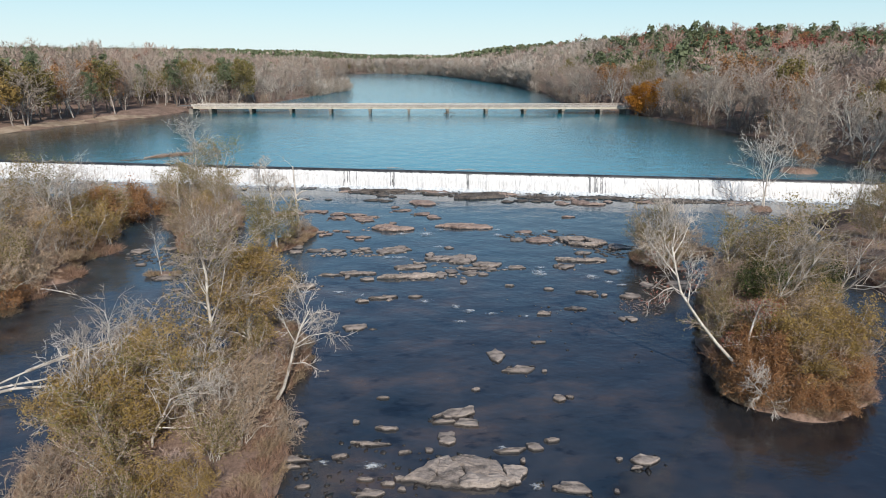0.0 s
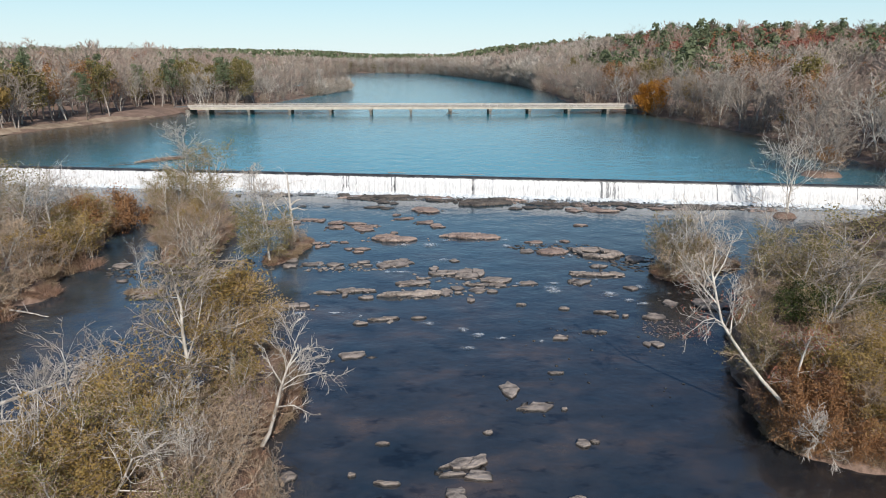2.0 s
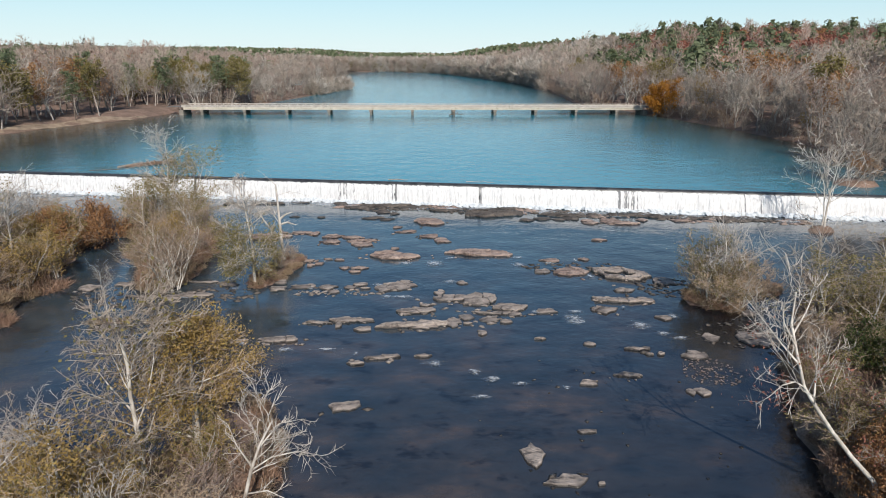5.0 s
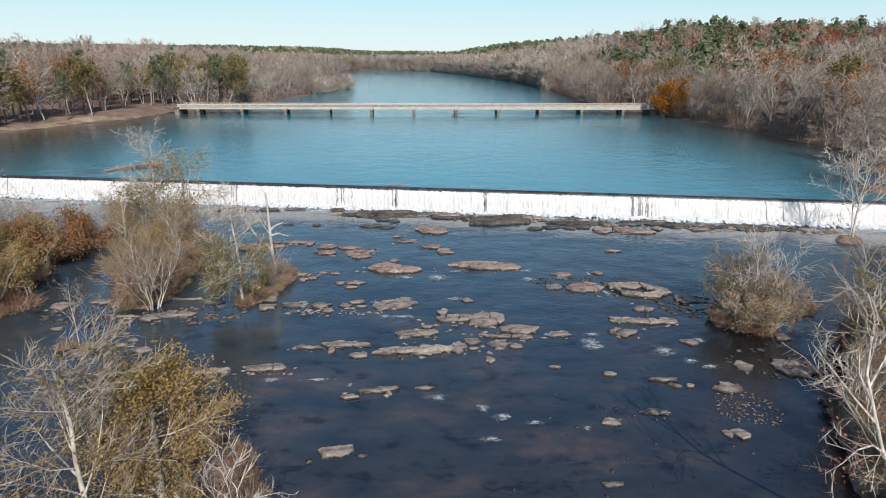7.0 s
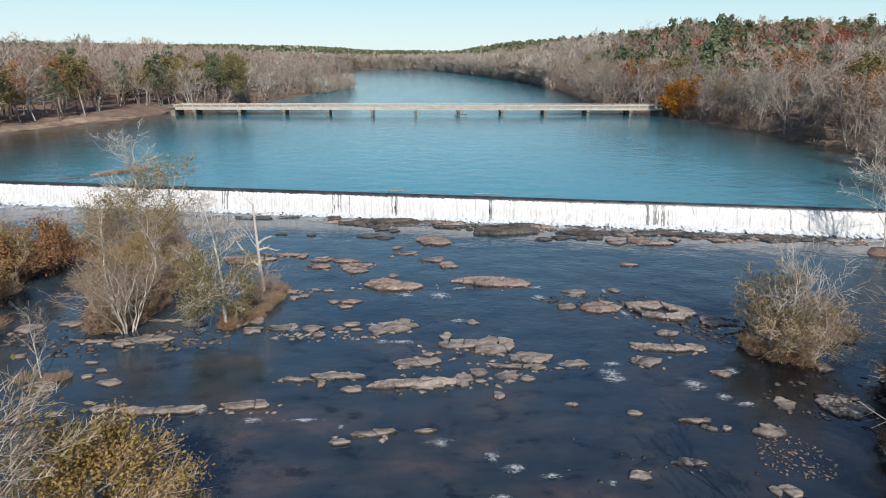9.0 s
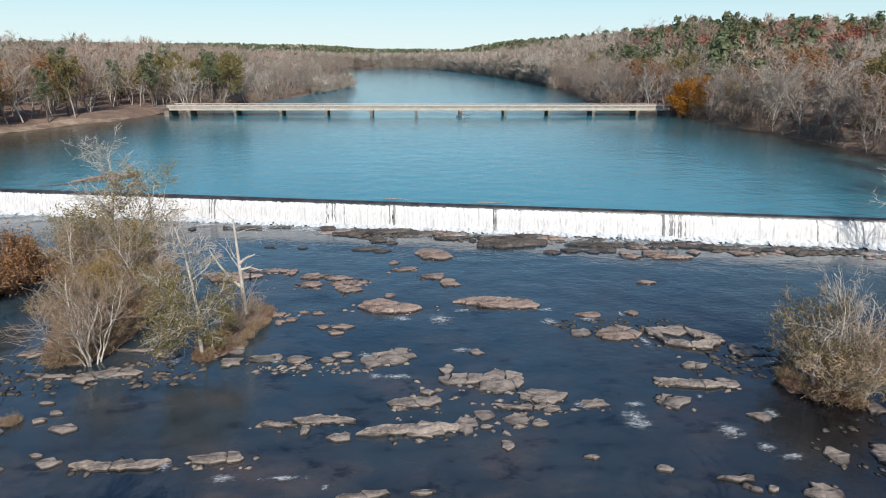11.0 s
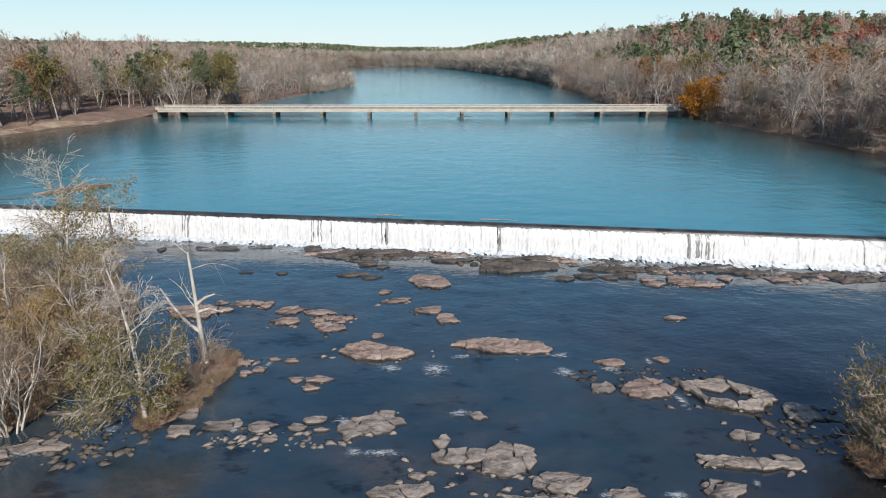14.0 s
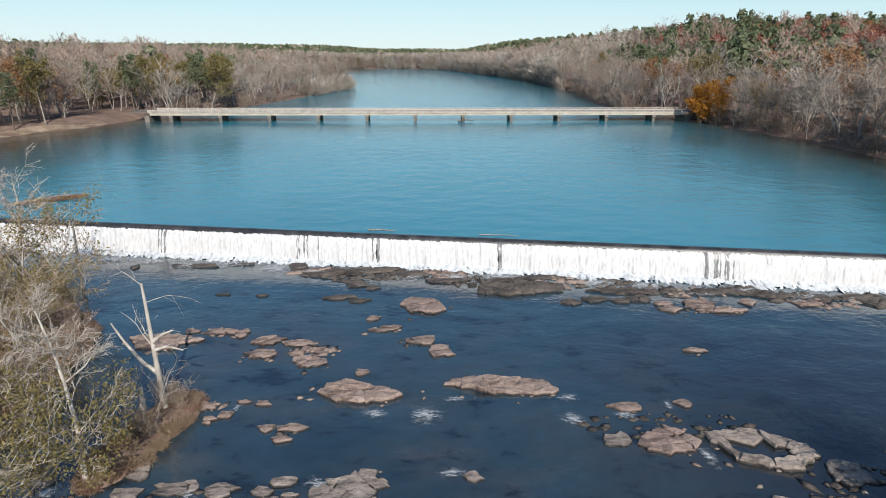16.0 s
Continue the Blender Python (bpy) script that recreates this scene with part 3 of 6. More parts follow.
def tubes(limbs, levels, sides, thick=1.0, least=0.0):
    V, F = [], []
    for lev, pts, rad in limbs:
        if lev not in levels:
            continue
        k = sides.get(lev, 3)
        start = len(V)
        ax = unit(pts[-1] - pts[0])
        u = unit(np.cross(ax, (0.31, 0.87, 0.37)))
        w = np.cross(ax, u)
        if k == 1:                      # a twig: one slim blade
            h = max(rad[0] * thick, least)
            V += [pts[0] - u * h, pts[0] + u * h, pts[-1]]
            F.append((start, start + 1, start + 2))
            continue
        ring = [(math.cos(2 * math.pi * i / k), math.sin(2 * math.pi * i / k)) for i in range(k)]
        for pt, r in zip(pts, rad):
            r = max(r * thick, least)
            V += [pt + (u * c + w * s) * r for c, s in ring]
        for j in range(len(pts) - 1):
            for i in range(k):
                a, b = start + j * k + i, start + j * k + (i + 1) % k
                F += [(a, b, b + k), (a, b + k, a + k)]
    return np.array(V).reshape(-1, 3), np.array(F, dtype=int).reshape(-1, 3)


def leaves(rng, limbs, levels, per, size, spread=0.3, keep=1.0, droop=0.0, below=99.0):
    """Small folded leaf sprays set along the twigs."""
    V, F = [], []
    for lev, pts, rad in limbs:
        if lev not in levels or rng.random() > keep or pts[0][2] > below:
            continue
        for _ in range(per):
            t = rng.random()
            c = pts[0] + (pts[-1] - pts[0]) * t + rng.normal(size=3) * spread
            c[2] -= droop * rng.random()
            a = unit(rng.normal(size=3)) * size * rng.uniform(0.6, 1.3)
            b = unit(np.cross(a, rng.normal(size=3))) * size * rng.uniform(0.35, 0.7)
            s = len(V)
            V += [c - a, c + b, c + a, c - b]
            F += [(s, s + 1, s + 2), (s, s + 2, s + 3)]
    return np.array(V).reshape(-1, 3), np.array(F, dtype=int).reshape(-1, 3)


def tree_limbs(seed, height, r, stems=1, lean=(0, 0), kids=(10, 6, 5), maxlev=3, up=0.05, wild=0.13, first=0.3, angle=(0.6, 1.1), shrink=(0.38, 0.62), base=0.25):
    rng = np.random.default_rng(seed)
    out = []
    for i in range(stems):
        a = rng.uniform(0, 6.28)
        tilt = 0.0 if stems == 1 else rng.uniform(0.08, 0.45)
        d = unit(np.array((lean[0] + tilt * math.cos(a), lean[1] + tilt * math.sin(a), 1.0)))
        p = np.array((math.cos(a) * base * (stems > 1), math.sin(a) * base * (stems > 1), -0.25))
        limb(out, rng, p, d, height * (1 if stems == 1 else rng.uniform(0.65, 1.0)), r * (1 if stems == 1 else rng.uniform(0.5, 1)), 0, maxlev, kids, up, wild, first, angle, shrink)
    top = max(pt[2] for _, pts, _ in out for pt in pts)
    k = height / top
    return [(lev, [p * np.array((1, 1, k)) for p in pts], rad) for lev, pts, rad in out]


def make_tree(name, category, label, at, limbs, bark, twig, leaf=None, leafargs=None, seed=1, twig_w=0.012, group=""):
    """trunk (with its main limbs), branches (twigs) and, where it has any, foliage."""
    root = thing(name, at, label, category, group)
    top = max(lev for lev, _, _ in limbs)
    V, F = tubes(limbs, (0,), {0: 8})
    part("trunk", fast_mesh("trunk", V, F, [M[bark]], smooth=True), root)
    Vs, Fs, idx, n = [], [], [], 0
    for levels, sides, least, mi in (((1,), {1: 5}, 0.0, 0), (range(2, top), {2: 3, 3: 3}, twig_w * 0.8, 1), ((top,), {top: 1}, twig_w, 1)):
        V, F = tubes(limbs, levels, sides, 1.0, least)
        if len(V):
            Vs.append(V)
            Fs.append(F + n)
            idx += [mi] * len(F)
            n += len(V)
    part("crown", fast_mesh("crown", np.vstack(Vs), np.vstack(Fs), [M[bark], M[twig]], idx), root)
    if leaf:
        rng = np.random.default_rng(seed)
        V, F = leaves(rng, limbs, (top,), **leafargs)
        part("foliage", fast_mesh("foliage", V, F, [M[leaf]]), root)
    return root


def pine_limbs(seed, height, r):
    rng = np.random.default_rng(seed)
    out = []
    trunk = [np.array((0.25 * math.sin(t * 3), 0.2 * math.sin(t * 2 + 1), -0.3 + height * t)) for t in np.linspace(0, 1, 8)]
    out.append((0, trunk, [r * (1 - 0.85 * t) for t in np.linspace(0, 1, 8)]))
    for i in range(34):
        t = 0.42 + 0.57 * (i + rng.random()) / 34
        p = np.array((0, 0, height * t))
        a = rng.uniform(0, 6.28)
        L = height * (0.20 * (1.12 - t) + 0.055) * rng.uniform(0.6, 1.25)
        d = unit(np.array((math.cos(a), math.sin(a), rng.uniform(0.0, 0.5))))
        q = p + d * L
        out.append((1, [p, (p + q) / 2 + np.array((0, 0, 0.1)), q], [0.06, 0.045, 0.02]))
        for _ in range(4):
            s = p + (q - p) * rng.uniform(0.35, 1)
            out.append((2, [s, s + unit(d + rng.normal(size=3) * 0.6) * L * 0.4], [0.02, 0.01]))
    return out


# ---- woods round the lake: the trees of the front rows, one by one ----
def wood_kinds():
    kinds = {}
    far = (0, 0, -400)
    spec = dict(kids=(11, 5, 4), maxlev=3, up=0.10, wild=0.12, first=0.22, angle=(0.45, 0.9), shrink=(0.36, 0.6))
    for i in range(5):
        lm = tree_limbs(100 + i, 15.5, 0.20, stems=1 + i % 3, **spec)
        pale, pink = i in (4,), i in (2,)
        kinds.setdefault("bare", []).append(make_tree("bare_tree", "tree", "tall leafless grey hardwood tree on the lake shore", far, lm, "bark_white" if pale else "bark_grey", "twig_pale" if pale else ("twig_pink" if pink else "twig_grey"), twig_w=0.05, group="shore trees"))
    for i in range(2):
        lm = tree_limbs(120 + i, 15, 0.22, **spec)
        kinds.setdefault("olive", []).append(make_tree("olive_leaved_tree", "tree", "tall tree with thin olive-green autumn leaves on the shore", far, lm, "bark_grey", "twig_grey", "leaf_olive", dict(per=11, size=0.3, spread=0.45), seed=i, twig_w=0.045, group="shore trees"))
        lm = tree_limbs(130 + i, 13, 0.2, **spec)
        kinds.setdefault("gold", []).append(make_tree("golden_tree", "tree", "tree with golden-brown autumn leaves on the shore", far, lm, "bark_grey", "twig_brown", "leaf_gold", dict(per=7, size=0.3, spread=0.4), seed=i, twig_w=0.045, group="shore trees"))
        lm = tree_limbs(140 + i, 14, 0.2, **spec)
        kinds.setdefault("rust", []).append(make_tree("rust_leaved_tree", "tree", "tree with rust-red autumn leaves on the shore", far, lm, "bark_grey", "twig_brown", "leaf_rust", dict(per=6, size=0.3, spread=0.4, keep=0.8), seed=i, twig_w=0.045, group="shore trees"))
        lm = pine_limbs(150 + i, 15.5, 0.22)
        root = make_tree("pine_tree", "tree", "tall dark green pine among leafless trees", far, lm, "bark_dark", "twig_brown", "leaf_pine", dict(per=9, size=0.3, spread=0.38), seed=i, twig_w=0.02, group="shore trees")
        kinds.setdefault("pine", []).append(root)
    for i in range(3):
        lm = tree_limbs(160 + i, 5.5, 0.06, stems=6, kids=(6, 4, 3), maxlev=3, up=0.06, wild=0.2, first=0.1, angle=(0.4, 0.9))
        kinds.setdefault("brush", []).append(make_tree("shore_shrub", "shrub", "tangled leafless grey-brown shrub at the water's edge", far, lm, "bark_grey", ("twig_pink", "twig_grey", "twig_brown")[i], twig_w=0.045, group="shore shrubs"))
    return kinds


KINDS = wood_kinds()
rng = random.Random(11)
used = set()


def plant(kind, x, y, scale=1.0, z=None):
    src = rng.choice(KINDS[kind])
    m = pose(x, y, ground_z(x, y) if z is None else z, 0, 0, rng.uniform(0, 360)) @ Matrix.Diagonal((scale * rng.uniform(0.85, 1.2), scale * rng.uniform(0.85, 1.2), scale, 1))
    if src.name not in used:
        used.add(src.name)
        src.matrix_basis = m
        return src
    ob = copy_thing(src, pose(0, 0, 0))
    ob.matrix_basis = m
    return ob


def pick(table):
    v, total = rng.random() * sum(w for _, w in table), 0
    for k, w in table:
        total += w
        if v <= total:
            return k
    return table[0][0]


LEFT_MIX = (("bare", 0.44), ("olive", 0.33), ("gold", 0.09), ("rust", 0.06), ("pine", 0.08))
RIGHT_MIX = (("bare", 0.86), ("olive", 0.03), ("gold", 0.03), ("rust", 0.08))
y = 112.0
while y < 352:
    xl = lerp_line(LEFT_SHORE, y)
    for row in range(3):
        d = 4 + row * 6.5 + rng.uniform(-1.5, 2.5) + (1.5 if y < 190 else 0)
        yy = y + rng.uniform(-1.5, 1.5)
        if not (row == 0 and y < 188 and rng.random() < 0.3) and not 190 < yy < 204:
            plant(pick(LEFT_MIX if y < 235 else (("bare", 1.0),)), xl - d, yy, rng.uniform(0.75, 1.02))
    if y > 203:
        plant("brush", xl - 1.5 - rng.random() * 2, y + rng.uniform(-1, 1), rng.uniform(0.6, 1.0))
    y += 3.6 if y < 250 else 5.0
y = 84.0
while y < 345:
    xr = lerp_line(RIGHT_SHORE, y)
    for row in range(3):
        d = 3.5 + row * 6.5 + rng.uniform(-1.5, 2.5)
        yy = y + rng.uniform(-1.5, 1.5)
        if not 190 < yy < 204:
            plant(pick(RIGHT_MIX), xr + d, yy, rng.uniform(0.72, 1.02))
    plant("brush", xr + 1.0 + rng.random() * 2, y + rng.uniform(-1, 1), rng.uniform(0.6, 1.1))
    y += 4.2 if y < 250 else 5.5

for x, y, k, s in ((57.6, 89.4, "bare", 0.62), (59.4, 90.2, "bare", 0.7), (60.6, 89.0, "bare", 0.5), (58.4, 88.4, "brush", 0.55), (60.0, 88.6, "brush", 0.6), (59.0, 88.2, "rust", 0.28), (66.5, 104, "brush", 0.9), (69, 100, "bare", 0.75), (70, 110, "bare", 0.8), (70.5, 92, "bare", 0.8), (88, 168, "rust", 1.15), (94, 160, "rust", 1.05), (80, 136, "gold", 0.5), (97, 176, "rust", 1.1), (79, 178, "gold", 0.7), (84, 186, "rust", 0.8)):
    plant(k, x, y, s)
lm = tree_limbs(175, 17.5, 0.26, kids=(13, 7, 5), up=0.08, wild=0.12, first=0.35, angle=(0.5, 0.95), shrink=(0.34, 0.56))
make_tree("pale_sycamore", "tree", "tall white-limbed leafless tree on the lake shore", (82.5, 150.0, ground_z(82.5, 150.0)), lm, "bark_white", "twig_pale", twig_w=0.035)

# the orange tree at the bridge's end
lm = tree_limbs(171, 11.5, 0.2, stems=3, kids=(11, 6, 5), up=0.06, first=0.12, angle=(0.5, 1.0))
make_tree("orange_tree", "tree", "bushy tree with bright orange autumn leaves at the bridge end", (69.2, 189.5, ground_z(71, 189.5)), lm, "bark_grey", "twig_brown", "leaf_orange", dict(per=9, size=0.27, spread=0.45), seed=4, twig_w=0.03)


# ---- the woods behind, as a mass ----
def far_bare(seed, thick):
    lm = tree_limbs(seed, 15, 0.22, kids=(10, 5, 4), maxlev=2, up=0.12, wild=0.12, first=0.14, angle=(0.4, 0.85), shrink=(0.4, 0.62))
    r = np.random.default_rng(seed)
    V1, F1 = tubes(lm, (0,), {0: 4})
    V2, F2 = tubes(lm, (1, 2), {1: 1, 2: 1}, 1.3, thick)
    tips = [(3, [p[-1], p[-1] + unit(unit(p[-1] - p[0]) + r.normal(size=3) * 0.6 + np.array((0, 0, 0.35))) * 1.9], [0.03, 0.01]) for lev, p, _ in lm if lev == 2 for _ in range(4)]
    V3, F3 = tubes(tips, (3,), {3: 1}, 1.0, thick * 0.9)
    V = np.vstack((V1, V2, V3))
    F = np.vstack((F1, F2 + len(V1), F3 + len(V1) + len(V2)))
    return V, F, np.r_[np.zeros(len(F1), int), np.ones(len(F2) + len(F3), int)]


def far_leafy(seed, height, clump, n, pine=False):
    """A crown of rounded boughs, each a shell of leaf sprays, on a bare trunk."""
    r = np.random.default_rng(seed)
    V, F = [], []
    boughs = 9 if pine else 15
    for k in range(boughs):
        a = r.uniform(0, 6.28)
        if pine:
            t = 0.5 + 0.46 * (k + r.random()) / boughs
            reach = height * 0.15 * math.sqrt(max(0.05, 1.06 - t)) * r.uniform(0.4, 1.5)
            size = height * r.uniform(0.095, 0.15) * (1.2 - 0.45 * t)
        else:
            t = 0.36 + 0.52 * (k + r.random()) / boughs
            reach = height * 0.27 * math.sin(math.pi * min(1, max(0.05, (t - 0.2) / 0.82))) * r.uniform(0.3, 1.0)
            size = height * r.uniform(0.10, 0.16)
        c = np.array((math.cos(a) * reach, math.sin(a) * reach, height * t))
        for _ in range(n // boughs):
            d = unit(r.normal(size=3) + np.array((0, 0, 0.25)))
            p = c + d * size * r.uniform(0.7, 1.12) * np.array((1, 1, 0.72))
            u = unit(np.cross(d, r.normal(size=3)) + r.normal(size=3) * 0.35)
            w = unit(np.cross(d, u) + r.normal(size=3) * 0.35)
            q = clump * r.uniform(0.6, 1.3)
            s = len(V)
            V += [p - u * q, p + w * q * 0.8, p + u * q * 0.8, p - w * q * 0.7]
            F += [(s, s + 1, s + 2), (s, s + 2, s + 3)]
    m, s, h = len(F), len(V), height * 0.018
    V += [np.array(q) for q in ((-h, -h * 0.5, 0), (h, -h * 0.5, 0), (0, h, 0), (0, 0, height * 0.86))]
    F += [(s, s + 1, s + 3), (s + 1, s + 2, s + 3), (s + 2, s, s + 3)]
    return np.array(V), np.array(F), np.r_[np.ones(m, int), 0, 0, 0]


def wood_mass(name, label, templates, mats, spots):
    Vs, Fs, Is, n = [], [], [], 0
    r = np.random.default_rng(len(spots))
    for x, y, z, s in spots:
        V, F, I = templates[int(r.integers(len(templates)))]
        a = r.uniform(0, 6.28)
        R = np.array(((math.cos(a), -math.sin(a), 0), (math.sin(a), math.cos(a), 0), (0, 0, 1)))
        Vs.append((V * np.array((s * r.uniform(0.85, 1.2), s * r.uniform(0.85, 1.2), s))) @ R.T + np.array((x, y, z)))
        Fs.append(F + n)
        Is.append(I)
        n += len(V)
    if Vs:
        ob = new(name, fast_mesh(name, np.vstack(Vs), np.vstack(Fs), mats, np.concatenate(Is)))
        tagged(ob, label, "woods", kind="stuff")


spots = {k: [] for k in ("bare", "pink", "pale", "pine", "red", "rust", "olive", "far_pine", "far_bare")}


def in_view(x, y):
    return abs(x) < 30 + 0.84 * (y + 45)


def strew(x, y, right):
    if not in_view(x, y):
        return
    d = 99 if y > FAR_BANK else x - lerp_line(RIGHT_SHORE, y) if right else lerp_line(LEFT_SHORE, y) - x
    if d < 3 or (d < 22 and 84 < y < 350):
        return
    z = ground_z(x, y)
    n = noise.noise(Vector((x / 55, y / 55, 7))) + rng.uniform(-0.3, 0.3)
    if right:
        up = z - LAKE
        if up > 11:
            v = rng.random()
            red = 0.68 if n > 0.0 else 0.36
            k = "red" if v < red else "pine" if v < red + 0.2 else "pink" if v < red + 0.28 else "rust" if n > -0.2 else "pine"
        elif up > 3.2:
            k = "pine" if n > -0.38 else ("rust" if rng.random() < 0.3 else "bare")
            if rng.random() < 0.16:
                k = rng.choice(("bare", "pink", "olive", "rust"))
        else:
            k = ("bare", "pale", "pink", "bare", "bare")[rng.randrange(5)] if n < 0.35 else "pink"
    else:
        k = "pine" if n > 0.42 else "red" if (n > 0.05 and d > 70) else "rust" if n < -0.3 and d > 45 else ("bare", "pink", "bare", "olive", "bare", "olive" if y < 260 else "pink", "rust")[rng.randrange(7)]
        if d > 90 and n < -0.35:
            k = "olive"
    if y > FAR_BANK + 6:
        k = "pine" if y > 960 and n > -0.3 or n > 0.25 else "bare"
        spots["far_" + k].append((x, y, z - 0.3, rng.uniform(0.8, 1.25) * (1.0 if y < 1000 else 1.3)))
        return
    spots[k].append((x, y, z - 0.3, rng.uniform(0.62, 1.05) * (1.08 if k == "pine" else 1.0) + (0.25 if rng.random() < (0.2 if k == "pine" else 0.08) else 0)))


for i in range(8600):
    t = rng.random() ** 0.85
    strew(22 + 420 * t, 95 + 740 * rng.random() ** 1.15, True)
for i in range(4200):
    strew(-35 - 300 * rng.random() ** 1.3, 105 + 560 * rng.random() ** 1.2, False)
for i in range(9500):
    y = FAR_BANK + 900 * rng.random() ** 1.2
    strew(rng.uniform(-0.8, 0.34) * y, y, True)
# the woods that line the upper river
for i in range(2600):
    y = rng.uniform(345, FAR_BANK)
    x = lerp_line(RIGHT_SHORE, y) + 1 + 42 * rng.random() ** 2
    kind = rng.choice(("bare", "pale", "bare", "pink", "pale", "bare", "bare", "pale", "olive"))
    spots[kind].append((x, y, ground_z(x, y) - 0.4, rng.uniform(0.75, 1.12)))
for i in range(1500):
    y = rng.uniform(335, FAR_BANK)
    x = lerp_line(RIGHT_SHORE, y) - 1.5 + 5 * rng.random()
    spots[rng.choice(("bare", "pale", "pink"))].append((x, y, ground_z(x, y) - 2.4, rng.uniform(0.45, 0.7)))
for i in range(120):
    y = rng.uniform(290, 352)
    x = lerp_line(LEFT_SHORE, y) + 1.0 - 5 * rng.random()
    spots[rng.choice(("bare", "pale"))].append((x, y, ground_z(x, y) - 2.0, rng.uniform(0.4, 0.6)))
PALE = [far_bare(s, 0.11) for s in (201, 202, 203, 204)]
leafy = [far_leafy(s, 11.5, 0.66, 135) for s in (211, 212, 213)]
pines = [far_leafy(s, 12.6, 0.64, 144, True) for s in (221, 222, 223, 224)]
wood_mass("bare_woods", "leafless grey woods behind the shore", PALE, [M["bark_grey"], M["twig_grey"]], spots["bare"])
wood_mass("reddish_woods", "leafless reddish-grey woods behind the shore", PALE, [M["bark_grey"], M["twig_pink"]], spots["pink"])
wood_mass("pale_woods", "pale leafless woods behind the shore", PALE, [M["bark_white"], M["twig_pale"]], spots["pale"])
wood_mass("pine_woods", "dark green pines on the hillside", pines, [M["bark_dark"], M["leaf_pine"]], spots["pine"])
low = [far_leafy(s, 9.5, 1.5, 30, s % 2 == 1) for s in (231, 232, 233)]
wood_mass("distant_pines", "distant green pine woods on low hills", low, [M["bark_dark"], M["leaf_pine"]], spots["far_pine"])
wood_mass("distant_woods", "distant grey leafless woods along the river", low, [M["bark_dark"], M["twig_grey"]], spots["far_bare"])
wood_mass("red_woods", "red autumn trees along the ridge", leafy, [M["bark_dark"], M["leaf_red"]], spots["red"])
wood_mass("rust_woods", "rust-brown autumn trees on the hillside", leafy, [M["bark_dark"], M["leaf_rust"]], spots["rust"])
wood_mass("olive_woods", "olive-green autumn trees behind the shore", leafy, [M["bark_dark"], M["leaf_olive"]], spots["olive"])


# ---- rocks in the river ----
def clip(poly, px, py, nx_, ny_):
    """The side of a polygon towards which (nx_, ny_) does not point, cut at (px, py)."""
    out = []
    for a, b in zip(poly, poly[1:] + poly[:1]):
        da, db = (a[0] - px) * nx_ + (a[1] - py) * ny_, (b[0] - px) * nx_ + (b[1] - py) * ny_
        if da <= 0:
            out.append(a)
        if da * db < 0:
            t = da / (da - db)
            out.append((a[0] + (b[0] - a[0]) * t, a[1] + (b[1] - a[1]) * t))
    return out


def plate(r, poly, h, v, f):
    """One broken plate: rough edges, a tilted stepped top, steep sides running under water."""
    cx_, cy_ = sum(p[0] for p in poly) / len(poly), sum(p[1] for p in poly) / len(poly)
    ring = []
    for a, b in zip(poly, poly[1:] + poly[:1]):
        L = math.hypot(b[0] - a[0], b[1] - a[1])
        n = max(1, min(6, int(L / 0.28)))
        for i in range(n):
            t = i / n
            e = min(0.13, L * 0.2)
            ring.append((a[0] + (b[0] - a[0]) * t + r.uniform(-e, e), a[1] + (b[1] - a[1]) * t + r.uniform(-e, e)))
    tx, ty, m, k = r.uniform(-0.06, 0.06), r.uniform(-0.05, 0.09), len(ring), len(v)
    for scale, z in ((1.08, -0.5), (1.0, h * 0.5), (0.9, h * 0.92), (0.55, h * 1.05)):
        for x, y in ring:
            x, y = cx_ + (x - cx_) * scale, cy_ + (y - cy_) * scale
            zz = z
            if z > 0:
                zz = max(0.02, z + (x - cx_) * tx + (y - cy_) * ty + h * r.uniform(-0.12, 0.12))
                if scale < 0.9:
                    zz += h * 0.25 * math.floor(2.5 * noise.noise(Vector((x * 1.1 + h * 40, y * 2.0, 3)))) * 0.5
            v.append((x, y, zz))
    v.append((cx_, cy_, h * 1.05))
    for q in range(3):
        for i in range(m):
            a, b = k + q * m + i, k + q * m + (i + 1) % m
            f.append((a, b, b + m, a + m))
    for i in range(m):
        f.append((k + 3 * m + i, k + 3 * m + (i + 1) % m, k + 4 * m))


